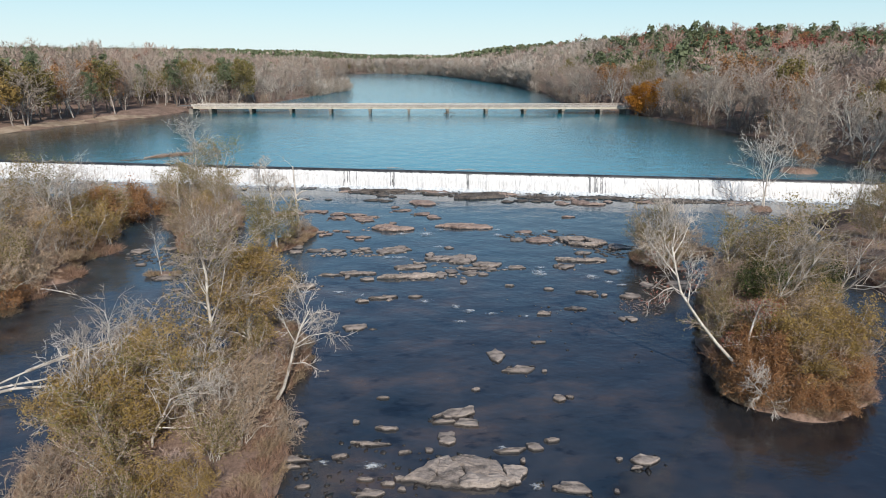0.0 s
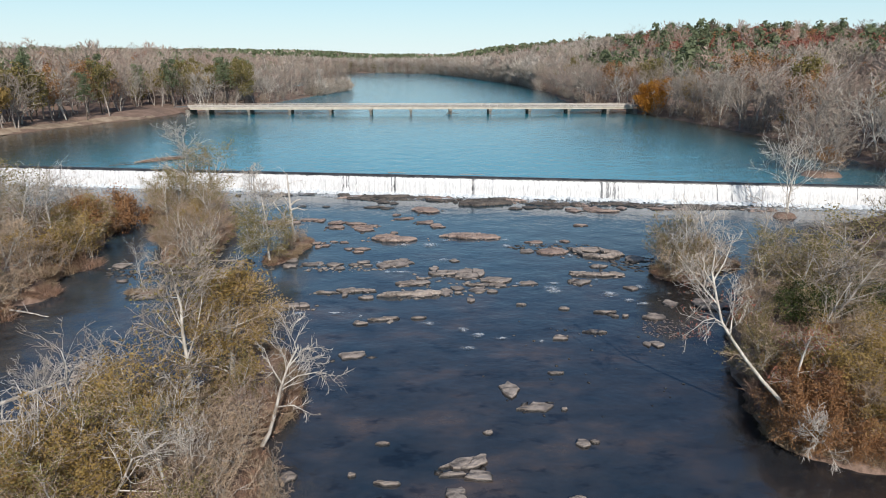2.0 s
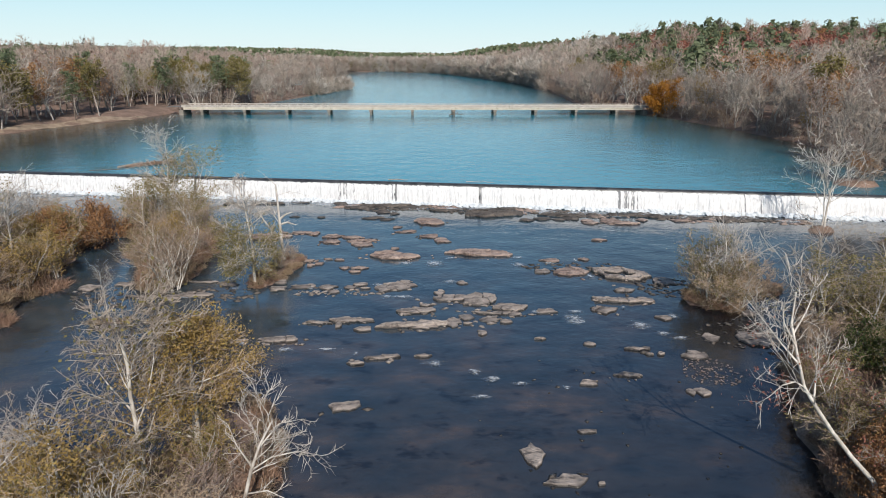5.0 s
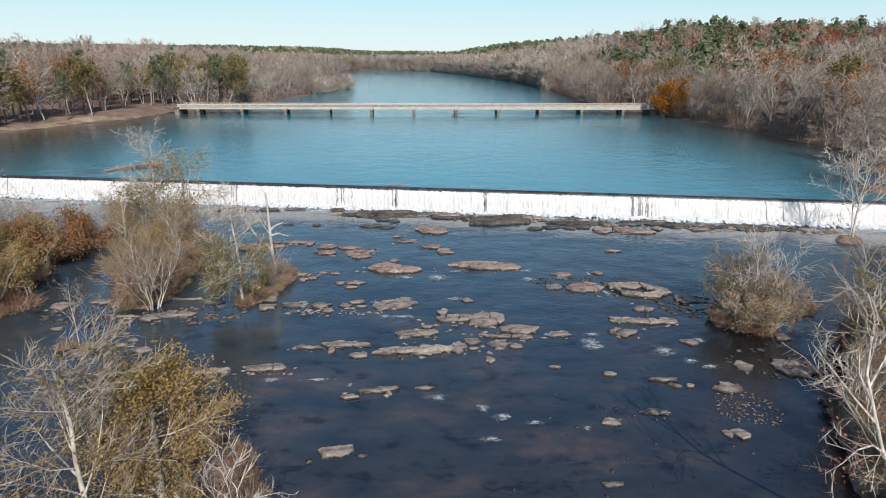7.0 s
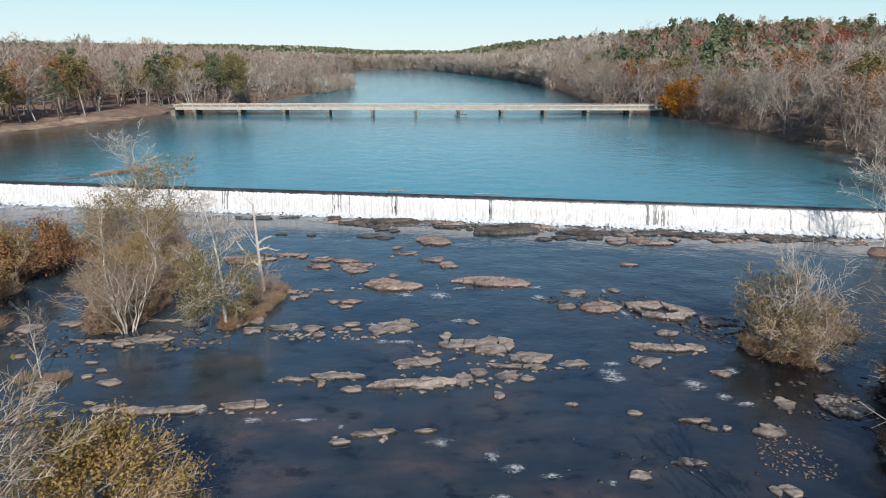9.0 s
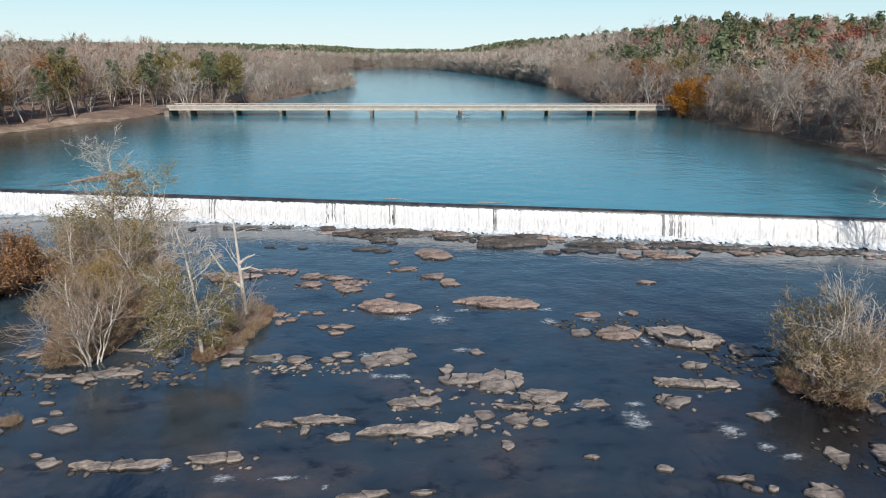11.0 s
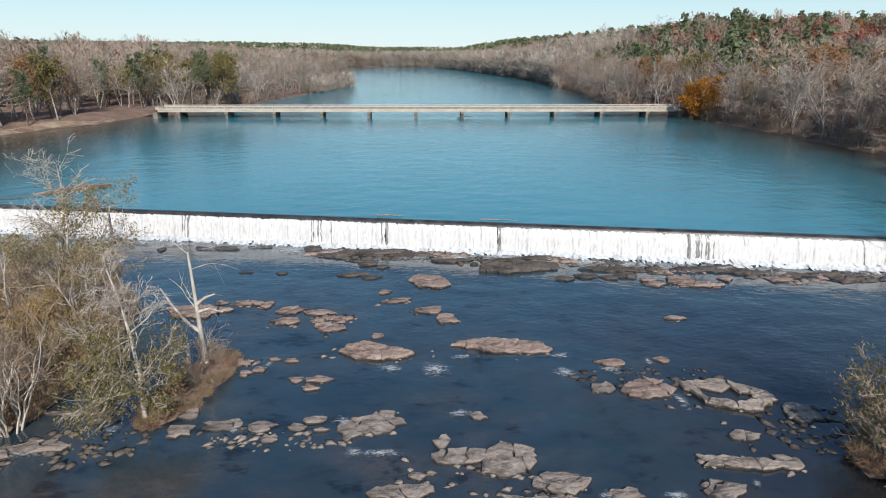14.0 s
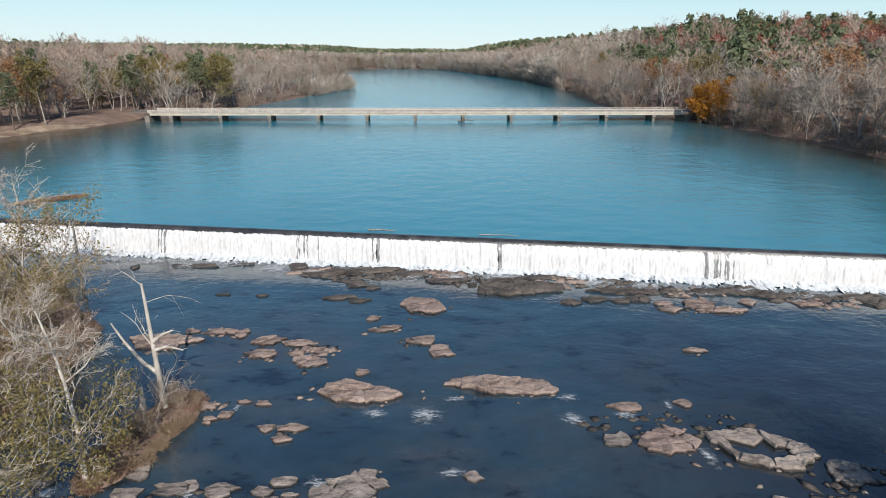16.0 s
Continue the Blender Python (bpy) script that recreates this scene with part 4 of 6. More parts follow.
def slab(seed, lx, ly, h, pool=None):
    """A low ledge split by cracks into plates of uneven height."""
    r = random.Random(seed)
    n = r.randint(8, 12)
    off = r.uniform(0, 6.28)
    outline = []
    for i in range(n):
        a = off + 2 * math.pi * (i + r.uniform(-0.3, 0.3)) / n
        q = r.uniform(0.62, 1.18)
        outline.append((math.cos(a) * q * lx / 2, math.sin(a) * q * ly / 2))
    outline.sort(key=lambda p: math.atan2(p[1] / ly, p[0] / lx))
    k = 14 if pool else max(1, min(9, int(round(lx * (0.5 + 0.2 * ly)))))
    seeds = [(r.uniform(-0.45, 0.45) * lx, r.uniform(-0.4, 0.4) * ly) for _ in range(k)]
    plates = []
    for i, (sx, sy) in enumerate(seeds):
        cell = outline
        for j, (ox, oy) in enumerate(seeds):
            if i != j and cell:
                # cracks run rather across the ledge than along it
                cell = clip(cell, (sx + ox) / 2, (sy + oy) / 2, ox - sx, (oy - sy) * 1.5)
        if len(cell) < 3:
            continue
        area = abs(sum(a[0] * b[1] - a[1] * b[0] for a, b in zip(cell, cell[1:] + cell[:1]))) / 2
        if area < 0.03:
            continue
        hh = max(r.uniform(0.12, 0.17), h * r.choice((0.44, 0.5, 0.55, 0.6, 0.7)))
        if pool and math.hypot((sx - pool[0]) / pool[2], (sy - pool[1]) / pool[3]) < 0.95:
            continue
        g = 1.07 if pool else r.uniform(0.985, 1.02)
        mx, my = sum(p[0] for p in cell) / len(cell), sum(p[1] for p in cell) / len(cell)
        v, f = [], []
        plate(r, [(mx + (p[0] - mx) * g, my + (p[1] - my) * g) for p in cell], hh, v, f)
        plates.append((v, f))
    return plates


ROCK_LOOK = {"r": ("rock", "flat grey-tan rock slab breaking the river surface"), "g": ("rock", "broad grey layered rock ledge in the river"), "p": ("rock_pink", "low pinkish-brown rock in the river"), "d": ("rock_dark", "dark wet rock ledge at the foot of the dam")}
count = 0
CHIPS = []


def rock(x, y, lx, ly, h, kind="r", pool=None):
    global count
    count += 1
    m, label = ROCK_LOOK[kind]
    plates = slab(count, lx, ly, h, pool)
    if len(plates) == 1:
        ob = new("rock", mesh_from("rock", *plates[0], M[m]))
    else:
        ob = new("rock")
        for v, f in plates:
            part("slab", mesh_from("slab", v, f, M[m]), ob)
    if lx > 1.7 and kind != "d":
        CHIPS.append((x, y, lx, ly, m))
    ob.matrix_basis = pose(x, y, river_z(y), 0, 0, ((count * 37) % 13 - 6) * 0.8)
    tagged(ob, ("large " if lx > 3.5 else "small " if lx < 0.8 else "") + label, "rock", "rocks in the river")


rock(-5.3, 42.3, 2.4, 1.1, 0.22)
rock(5.0, 37.5, 1.4, 1.8, 0.13)
rock(6.2, 35.5, 2.2, 0.9, 0.2)
rock(8.0, 31.9, 0.9, 0.8, 0.12)
rock(8.8, 32.0, 0.6, 0.3, 0.12)
rock(-2.7, 32.4, 0.8, 0.3, 0.12)
rock(1.8, 30.6, 3.1, 1.0, 0.28)
rock(0.8, 29.7, 1.5, 0.4, 0.14)
rock(2.2, 29.6, 1.4, 1.0, 0.13)
rock(1.0, 28.1, 1.4, 1.4, 0.13)
rock(-4.1, 29.9, 0.4, 0.3, 0.12)
rock(-2.3, 29.2, 1.5, 0.3, 0.13)
rock(-3.2, 27.8, 1.8, 0.3, 0.14)
rock(-1.3, 27.0, 0.9, 0.3, 0.12)
rock(-0.0, 27.1, 0.6, 0.4, 0.12)
rock(1.9, 25.2, 6.4, 3.1, 0.5)
rock(6.9, 23.8, 2.0, 1.0, 0.18)
rock(11.1, 25.8, 2.1, 0.8, 0.19)
rock(-7.8, 26.7, 3.9, 0.4, 0.33)
rock(-7.1, 26.0, 1.1, 0.3, 0.12)
rock(-7.6, 25.2, 0.6, 0.4, 0.12)
rock(-6.2, 24.5, 0.8, 0.3, 0.12)
rock(-3.2, 24.9, 1.0, 0.3, 0.12)
rock(-3.0, 23.9, 1.5, 0.5, 0.14)
rock(-9.5, 24.6, 0.9, 0.4, 0.12)
rock(-8.9, 24.2, 1.2, 0.6, 0.12)
rock(-4.6, 26.8, 0.9, 0.3, 0.12)
rock(-1.5, 24.9, 0.7, 0.3, 0.12)
rock(-2.1, 24.5, 0.8, 0.3, 0.12)
rock(-1.4, 24.1, 0.4, 0.3, 0.12)
rock(4.3, 26.9, 1.7, 0.4, 0.15)
rock(5.7, 27.2, 0.9, 0.8, 0.12)
rock(6.7, 27.7, 0.8, 0.3, 0.11)
rock(9.8, 25.9, 0.4, 0.3, 0.12)
rock(10.5, 25.2, 0.7, 0.3, 0.12)
rock(-7.3, 29.9, 1.1, 1.0, 0.12)
rock(8.3, 39.4, 1.2, 0.4, 0.12)
rock(8.9, 23.5, 0.3, 0.3, 0.12)
rock(7.9, 35.2, 0.4, 0.3, 0.11)
rock(3.1, 33.1, 0.6, 0.3, 0.12)
rock(-4.9, 26.7, 0.4, 0.3, 0.12)
rock(4.8, 26.0, 0.3, 0.4, 0.12)
rock(-3.1, 69.3, 5.1, 2.4, 0.46, "p")
rock(-3.2, 71.7, 1.1, 0.9, 0.12, "p")
rock(0.6, 76.0, 2.6, 1.4, 0.24, "p")
rock(2.0, 74.3, 1.9, 1.8, 0.17, "p")
rock(-2.1, 77.7, 2.4, 0.6, 0.21, "p")
rock(-10.1, 76.2, 2.3, 1.5, 0.21, "p")
rock(-7.9, 75.8, 2.4, 1.0, 0.22, "p")
rock(-10.1, 74.4, 2.1, 1.4, 0.19, "p")
rock(-6.9, 73.1, 2.6, 1.9, 0.24, "p")
rock(-13.6, 77.8, 2.6, 0.8, 0.24, "p")
rock(-12.3, 77.2, 1.0, 1.1, 0.12, "p")
rock(-17.3, 76.3, 5.2, 2.4, 0.47, "p")
rock(-11.1, 66.9, 0.8, 0.5, 0.12, "p")
rock(-10.3, 67.2, 0.9, 0.8, 0.12, "p")
rock(-9.6, 68.5, 1.1, 0.4, 0.12, "p")
rock(-8.5, 68.3, 1.1, 0.5, 0.12, "p")
rock(-11.1, 66.5, 0.6, 0.3, 0.12, "p")
rock(-7.8, 65.9, 1.1, 0.8, 0.12, "p")
rock(-6.4, 65.9, 2.0, 0.6, 0.18, "p")
rock(-6.7, 64.9, 1.2, 0.5, 0.12, "p")
rock(-11.8, 68.2, 2.1, 0.9, 0.19, "p")
rock(5.7, 69.8, 7.3, 2.1, 0.5, "p")
rock(12.3, 67.4, 2.0, 1.2, 0.18, "p")
rock(15.8, 67.7, 1.1, 0.8, 0.12, "p")
rock(13.5, 64.2, 3.5, 2.9, 0.32, "p")
rock(17.9, 63.4, 5.3, 4.1, 0.48, "g", (0.35, -0.1, 0.96, 0.61))
rock(11.0, 64.4, 1.7, 1.1, 0.15, "g")
rock(17.1, 59.6, 2.1, 1.1, 0.19, "g")
rock(15.9, 57.4, 4.5, 1.1, 0.41, "g")
rock(18.1, 57.3, 1.7, 1.7, 0.15, "g")
rock(14.2, 55.6, 2.2, 1.6, 0.2, "g")
rock(-10.8, 61.3, 2.3, 1.1, 0.21)
rock(-8.7, 61.2, 1.7, 1.1, 0.15)
rock(-8.0, 60.0, 1.0, 0.8, 0.12)
rock(-6.8, 61.0, 1.1, 0.6, 0.12)
rock(-5.8, 61.6, 1.4, 0.8, 0.13)
rock(-5.4, 60.7, 1.0, 0.3, 0.12)
rock(-3.8, 60.6, 1.7, 1.9, 0.15)
rock(-2.4, 61.3, 3.2, 2.1, 0.29)
rock(-12.9, 62.4, 1.3, 1.6, 0.12)
rock(-13.0, 60.9, 1.5, 1.5, 0.14)
rock(1.1, 59.5, 1.0, 1.2, 0.12)
rock(1.8, 58.2, 4.0, 1.4, 0.36)
rock(4.4, 58.0, 3.4, 3.0, 0.31)
rock(-1.0, 55.9, 3.2, 1.1, 0.29)
rock(-0.2, 56.9, 1.2, 0.6, 0.12)
rock(6.7, 56.1, 3.5, 1.8, 0.32)
rock(2.9, 54.5, 1.4, 1.2, 0.13)
rock(5.1, 55.1, 3.0, 0.5, 0.27)
rock(4.7, 54.0, 1.5, 1.0, 0.14)
rock(6.7, 54.9, 1.3, 0.6, 0.12)
rock(1.7, 53.5, 1.3, 1.7, 0.12)
rock(5.9, 53.5, 1.0, 0.8, 0.12)
rock(-5.8, 54.2, 3.3, 0.8, 0.3)
rock(-8.3, 53.9, 2.3, 0.5, 0.21)
rock(-5.0, 52.6, 1.4, 0.8, 0.13)
rock(-1.7, 53.1, 5.9, 1.0, 0.5)
rock(-0.4, 52.9, 2.9, 0.9, 0.26)
rock(2.9, 53.3, 0.9, 0.3, 0.06)
rock(-6.9, 53.3, 0.6, 1.0, 0.12)
rock(3.8, 51.7, 0.7, 0.9, 0.12)
rock(3.2, 61.7, 1.1, 0.8, 0.12)
rock(9.4, 55.3, 1.8, 0.9, 0.16)
rock(-15.5, 50.7, 4.7, 0.8, 0.43)
rock(-10.7, 51.1, 3.6, 0.8, 0.33)
rock(-19.0, 51.0, 1.2, 0.8, 0.12)
rock(-21.5, 50.6, 1.1, 0.5, 0.12)
rock(-20.0, 51.6, 0.8, 0.3, 0.12)
rock(-3.4, 48.2, 2.8, 0.5, 0.25)
rock(-5.0, 47.5, 1.3, 0.6, 0.12)
rock(-0.5, 48.3, 1.3, 0.3, 0.12)
rock(8.0, 50.6, 0.8, 0.4, 0.12)
rock(11.3, 49.6, 0.9, 0.5, 0.12)
rock(14.6, 48.8, 1.9, 0.4, 0.17)
rock(15.1, 48.0, 0.7, 0.4, 0.12)
rock(15.8, 48.0, 0.6, 0.5, 0.12)
rock(18.1, 47.7, 1.8, 1.5, 0.16)
rock(12.6, 45.3, 1.9, 0.6, 0.17)
rock(9.8, 44.4, 1.4, 0.6, 0.13)
rock(16.5, 43.1, 1.0, 1.0, 0.12)
rock(15.8, 43.1, 0.6, 0.9, 0.12)
rock(-23.7, 53.6, 2.1, 1.4, 0.19)
rock(-19.7, 53.9, 1.7, 1.0, 0.15)
rock(-21.6, 54.6, 1.0, 0.5, 0.12)
rock(-21.1, 55.4, 1.0, 0.5, 0.12)
rock(-22.2, 56.4, 1.0, 0.3, 0.12)
rock(-21.4, 59.1, 1.4, 1.2, 0.13)
rock(-24.0, 59.5, 3.0, 0.4, 0.18)
rock(-19.8, 59.7, 3.2, 1.1, 0.29)
rock(-26.7, 62.4, 1.8, 1.1, 0.16)
rock(-29.3, 61.5, 1.8, 1.5, 0.16)
rock(-17.6, 62.2, 1.8, 1.3, 0.16)
rock(-19.9, 62.7, 2.5, 0.5, 0.23)
rock(-27.4, 57.3, 1.0, 0.6, 0.12)
rock(18.4, 53.8, 1.3, 1.0, 0.12)
rock(25.3, 54.3, 1.1, 1.4, 0.12)
rock(21.3, 61.5, 2.4, 1.8, 0.22)
rock(28.9, 58.1, 1.7, 0.9, 0.15)
rock(20.4, 50.3, 1.2, 1.6, 0.12)
rock(23.8, 49.9, 3.0, 3.0, 0.27)
rock(-5.1, 86.6, 2.1, 1.8, 0.19, "d")
rock(-3.7, 85.7, 1.3, 1.4, 0.12, "d")
rock(-6.3, 83.7, 3.1, 0.9, 0.28, "d")
rock(-4.4, 83.0, 1.9, 1.1, 0.17, "d")
rock(0.6, 81.9, 4.0, 3.1, 0.36, "p")
rock(8.5, 85.2, 8.7, 2.9, 0.5, "d")
rock(-20.7, 91.7, 6.7, 1.1, 0.35, "d")
rock(-3.1, 79.6, 1.4, 0.8, 0.13, "p")
rock(-1.7, 78.2, 1.7, 0.3, 0.14, "p")
rock(-15.9, 84.6, 1.5, 0.3, 0.1, "d")
rock(-12.6, 84.3, 1.1, 0.5, 0.12, "d")
rock(19.3, 74.0, 1.9, 0.5, 0.17, "p")
rock(12.6, 82.4, 2.2, 1.2, 0.2, "d")
rock(14.8, 82.8, 2.2, 1.5, 0.2, "d")
rock(16.7, 82.4, 1.8, 1.1, 0.16, "d")
rock(18.3, 82.9, 2.5, 1.7, 0.23, "d")
rock(19.9, 81.8, 1.8, 1.0, 0.16, "p")
rock(20.2, 80.9, 1.9, 1.4, 0.17, "p")
rock(22.8, 81.6, 2.9, 1.9, 0.26, "p")
rock(23.7, 80.5, 4.3, 0.9, 0.35, "p")
rock(26.8, 81.9, 1.4, 1.7, 0.13, "p")
rock(31.4, 81.5, 2.9, 1.5, 0.26, "p")
rock(33.2, 82.4, 2.2, 1.7, 0.2, "d")
rock(-26.1, 91.5, 1.0, 1.7, 0.12, "d")
rock(-16.0, 77.8, 1.3, 0.9, 0.12, "p")
rock(-13.9, 77.8, 2.8, 1.1, 0.25, "p")
rock(-12.1, 77.7, 1.1, 0.9, 0.12, "p")
rock(-4.6, 89.7, 7.3, 1.9, 0.5, "d")
rock(-10.9, 91.3, 2.3, 2.3, 0.21, "d")
rock(-0.4, 88.9, 3.9, 1.7, 0.35, "d")
rock(-16.4, 92.0, 3.0, 0.6, 0.23, "d")
rock(24.5, 84.0, 5.1, 1.1, 0.43, "d")
rock(29.4, 83.3, 5.5, 1.2, 0.43, "d")
rock(27.2, 84.8, 4.6, 0.6, 0.26, "d")
rock(10.8, 87.7, 5.4, 1.0, 0.34, "d")
rock(35.7, 82.6, 4.0, 1.0, 0.36, "d")
rock(37.4, 81.7, 3.3, 1.9, 0.3, "d")
rock(-8.2, 89.2, 3.9, 1.9, 0.35, "d")
rock(18.4, 84.3, 6.7, 0.9, 0.32, "d")
rock(7.9, 87.1, 3.7, 1.0, 0.32, "d")
rock(3.0, 87.2, 4.3, 1.0, 0.34, "d")


def rubble(name, x, y, rx, ry, n, size, material, seed):
    """Loose broken stones, joined."""
    r = np.random.default_rng(seed)
    base = np.array(((1, 0, 0), (-1, 0, 0), (0, 1, 0), (0, -1, 0), (0, 0, 1), (0, 0, -1)), float)
    tri = np.array(((0, 2, 4), (2, 1, 4), (1, 3, 4), (3, 0, 4), (2, 0, 5), (1, 2, 5), (3, 1, 5), (0, 3, 5)))
    V, F = [], []
    for i in range(n):
        a, q = r.uniform(0, 6.28), math.sqrt(r.random())
        px, py = x + math.cos(a) * q * rx, y + math.sin(a) * q * ry
        s = size * r.uniform(0.35, 1.3) * np.array((r.uniform(0.7, 1.6), r.uniform(0.6, 1.1), r.uniform(0.15, 0.32)))
        c, d = math.cos(a * 3), math.sin(a * 3)
        w = (base * (0.8 + 0.5 * r.random((6, 1)))) * s
        V.append(np.c_[w[:, 0] * c - w[:, 1] * d + px, w[:, 0] * d + w[:, 1] * c + py, w[:, 2] + river_z(py) + 0.02])
        F.append(tri + 6 * i)
    ob = new(name, fast_mesh(name, np.vstack(V), np.vstack(F), [M[material]]))
    return tagged(ob, "loose broken stones scattered in the shallow water", "stones", kind="stuff")


rubble("loose_stones", 18.2, 45.6, 1.9, 1.9, 190, 0.085, "rock_pink", 1)
rubble("loose_stones", -6.6, 74.6, 1.7, 0.8, 40, 0.4, "rock_pink", 2)
rubble("loose_stones", -7.6, 59.9, 4.0, 0.9, 50, 0.24, "rock", 3)
rubble("loose_stones", -17.5, 59.8, 3.6, 1.6, 60, 0.3, "rock_dark", 4)
rubble("loose_stones", -25, 59.5, 5.0, 2.6, 80, 0.28, "rock_dark", 5)
rubble("loose_stones", -4, 25.6, 6.0, 2.4, 90, 0.16, "rock", 6)
rubble("loose_stones", 10, 41, 8.0, 7.0, 34, 0.11, "rock_dark", 7)
rubble("loose_stones", 3, 55, 5.5, 2.4, 70, 0.26, "rock", 8)
rubble("loose_stones", 14.0, 65.5, 5.0, 1.4, 60, 0.26, "rock_dark", 9)
rubble("loose_stones", 21.5, 60.0, 3.0, 2.2, 50, 0.3, "rock_dark", 10)
rubble("loose_stones", 24.5, 50.5, 5.0, 3.0, 70, 0.26, "rock_dark", 11)
for i, (x, y, lx, ly, m) in enumerate(CHIPS):
    # broken pieces round the larger ledges
    rubble("loose_stones", x + 0.12 * lx * math.sin(i * 2.1), y - 0.2 * ly, lx * 0.62, ly * 0.7 + 0.2, int(2 + 1.4 * lx), 0.24, m if i % 3 else "rock_dark", 60 + i)
for i in range(16):
    x = -9 + i * 3.6
    rubble("ledge_stones", x, dam_y(x) - 3.4 - 0.8 * math.sin(i * 1.7), 2.6, 1.2, 26, 0.55, "rock_dark" if i % 3 else "rock_pink", 20 + i)


# ---- broken white water ----
def riffle(x, y, lx, ly):
    """A patch of broken foam heaped a little over the water; the gaps between its streaks let the river show."""
    r = random.Random(int(x * 10) * 31 + int(y * 10))
    nx_, ny_ = max(6, int(lx * 4)), max(6, int(ly * 4))
    tilt, V = r.uniform(-0.25, 0.25), []
    for j in range(ny_ + 1):
        for i in range(nx_ + 1):
            u, w = i / nx_ * 2 - 1, j / ny_ * 2 - 1
            px, py = u * lx * 0.72, w * ly * 0.5 + u * lx * tilt
            z = 0.06 + 0.13 * max(0.0, 1 - u * u - w * w) * (0.5 + noise.noise(Vector(((x + px) * 2.2, (y + py) * 2.2, 5))))
            V.append((px, py, z + river_z(y + py) - river_z(y)))
    F = [(j * (nx_ + 1) + i, j * (nx_ + 1) + i + 1, (j + 1) * (nx_ + 1) + i + 1, (j + 1) * (nx_ + 1) + i) for j in range(ny_) for i in range(nx_)]
    ob = new("riffle_foam", mesh_from("riffle_foam", V, F, M["broken_foam"], True))
    ob.location = (x, y, river_z(y))
    tagged(ob, "white broken water between the river rocks", "foam", kind="stuff")


riffle(-2.0, 67.1, 1.6, 1.4)
riffle(0.8, 66.9, 2.2, 2.4)
riffle(2.5, 68.5, 1.3, 0.8)
riffle(9.2, 68.5, 1.5, 1.2)
riffle(9.0, 66.3, 1.6, 1.7)
riffle(8.7, 55.2, 1.3, 1.1)
riffle(11.3, 53.7, 1.8, 3.0)
riffle(11.7, 55.2, 1.5, 0.7)
riffle(16.0, 52.5, 1.6, 1.7)
riffle(17.2, 51.1, 1.1, 1.0)
riffle(18.2, 50.3, 1.7, 0.6)
riffle(-2.0, 58.7, 2.8, 0.8)
riffle(-3.5, 58.8, 1.1, 1.1)
riffle(0.2, 47.3, 1.5, 1.0)
riffle(2.8, 46.0, 1.0, 1.1)
riffle(3.7, 45.1, 1.5, 0.7)
riffle(5.5, 44.5, 1.2, 0.5)
riffle(8.3, 43.9, 0.7, 0.5)
riffle(-13.2, 50.5, 0.9, 0.9)
riffle(-10.2, 49.6, 1.6, 0.7)
riffle(-7.1, 49.5, 2.8, 0.5)
riffle(-5.1, 48.8, 0.5, 0.5)
riffle(12.0, 66.6, 1.4, 1.2)
riffle(15.1, 62.9, 0.9, 2.6)
riffle(-4.2, 61.5, 1.5, 1.5)
riffle(2.1, 62.0, 1.5, 1.0)
riffle(-24.8, 61.8, 2.0, 1.7)
riffle(-20.1, 59.3, 2.0, 1.1)
riffle(-16.7, 61.1, 1.0, 1.3)
riffle(-10.1, 60.9, 0.9, 1.0)
riffle(-9.9, 67.8, 0.9, 1.2)
riffle(19.1, 54.0, 1.1, 1.2)
riffle(14.8, 67.5, 0.7, 1.5)
riffle(15.8, 55.9, 0.5, 0.8)
riffle(-5.5, 26.3, 1.0, 0.6)
riffle(-2.9, 25.9, 1.6, 0.6)
riffle(5.1, 24.0, 0.8, 0.7)
riffle(3.9, 27.1, 0.6, 0.5)
riffle(2.9, 43.1, 1.3, 0.5)


for i in range(30):
    x = -58 + i * 4.1
    riffle(x, dam_y(x) - 3.1 - 0.6 * math.sin(i * 2.3), 4.6, 2.4)

# ---- plants of the islands and low banks ----
def shoots(seed, n, h, spread, droop, w):
    """A mound of dry stems and vines."""
    r = np.random.default_rng(seed)
    V, F = [], []
    for i in range(n):
        a, q = r.uniform(0, 6.28), math.sqrt(r.random()) * spread
        p = np.array((math.cos(a) * q, math.sin(a) * q, -0.15))
        d = unit(np.array((math.cos(a) * 0.5, math.sin(a) * 0.5, 1.0)) + r.normal(size=3) * 0.4)
        L = h * r.uniform(0.5, 1.15) * (1.1 - 0.5 * q / spread)
        m = p + d * L * 0.6
        e = m + unit(d + r.normal(size=3) * 0.7 - np.array((0, 0, droop))) * L * 0.6
        u = unit(np.cross(d, r.normal(size=3))) * w * r.uniform(0.6, 1.4)
        k = len(V)
        V += [p - u, p + u, m + u * 0.8, m - u * 0.8, e]
        F += [(k, k + 1, k + 2), (k, k + 2, k + 3), (k + 3, k + 2, k + 4)]
    return np.array(V), np.array(F)


NEAR = {}
FAR_AWAY = (0, 0, -400)
bush = dict(kids=(7, 5, 4), maxlev=3, up=0.05, wild=0.2, first=0.12, angle=(0.4, 0.95), shrink=(0.4, 0.65))
small = dict(kids=(11, 5, 4), maxlev=3, up=0.05, wild=0.16, first=0.25, angle=(0.5, 1.05), shrink=(0.4, 0.64))


def near_kind(key, name, cat, label, limbs, bark, twig, leaf=None, largs=None, tw=0.015, seed=1):
    NEAR.setdefault(key, []).append(make_tree(name, cat, label, FAR_AWAY, limbs, bark, twig, leaf, largs, seed, tw, "island plants"))


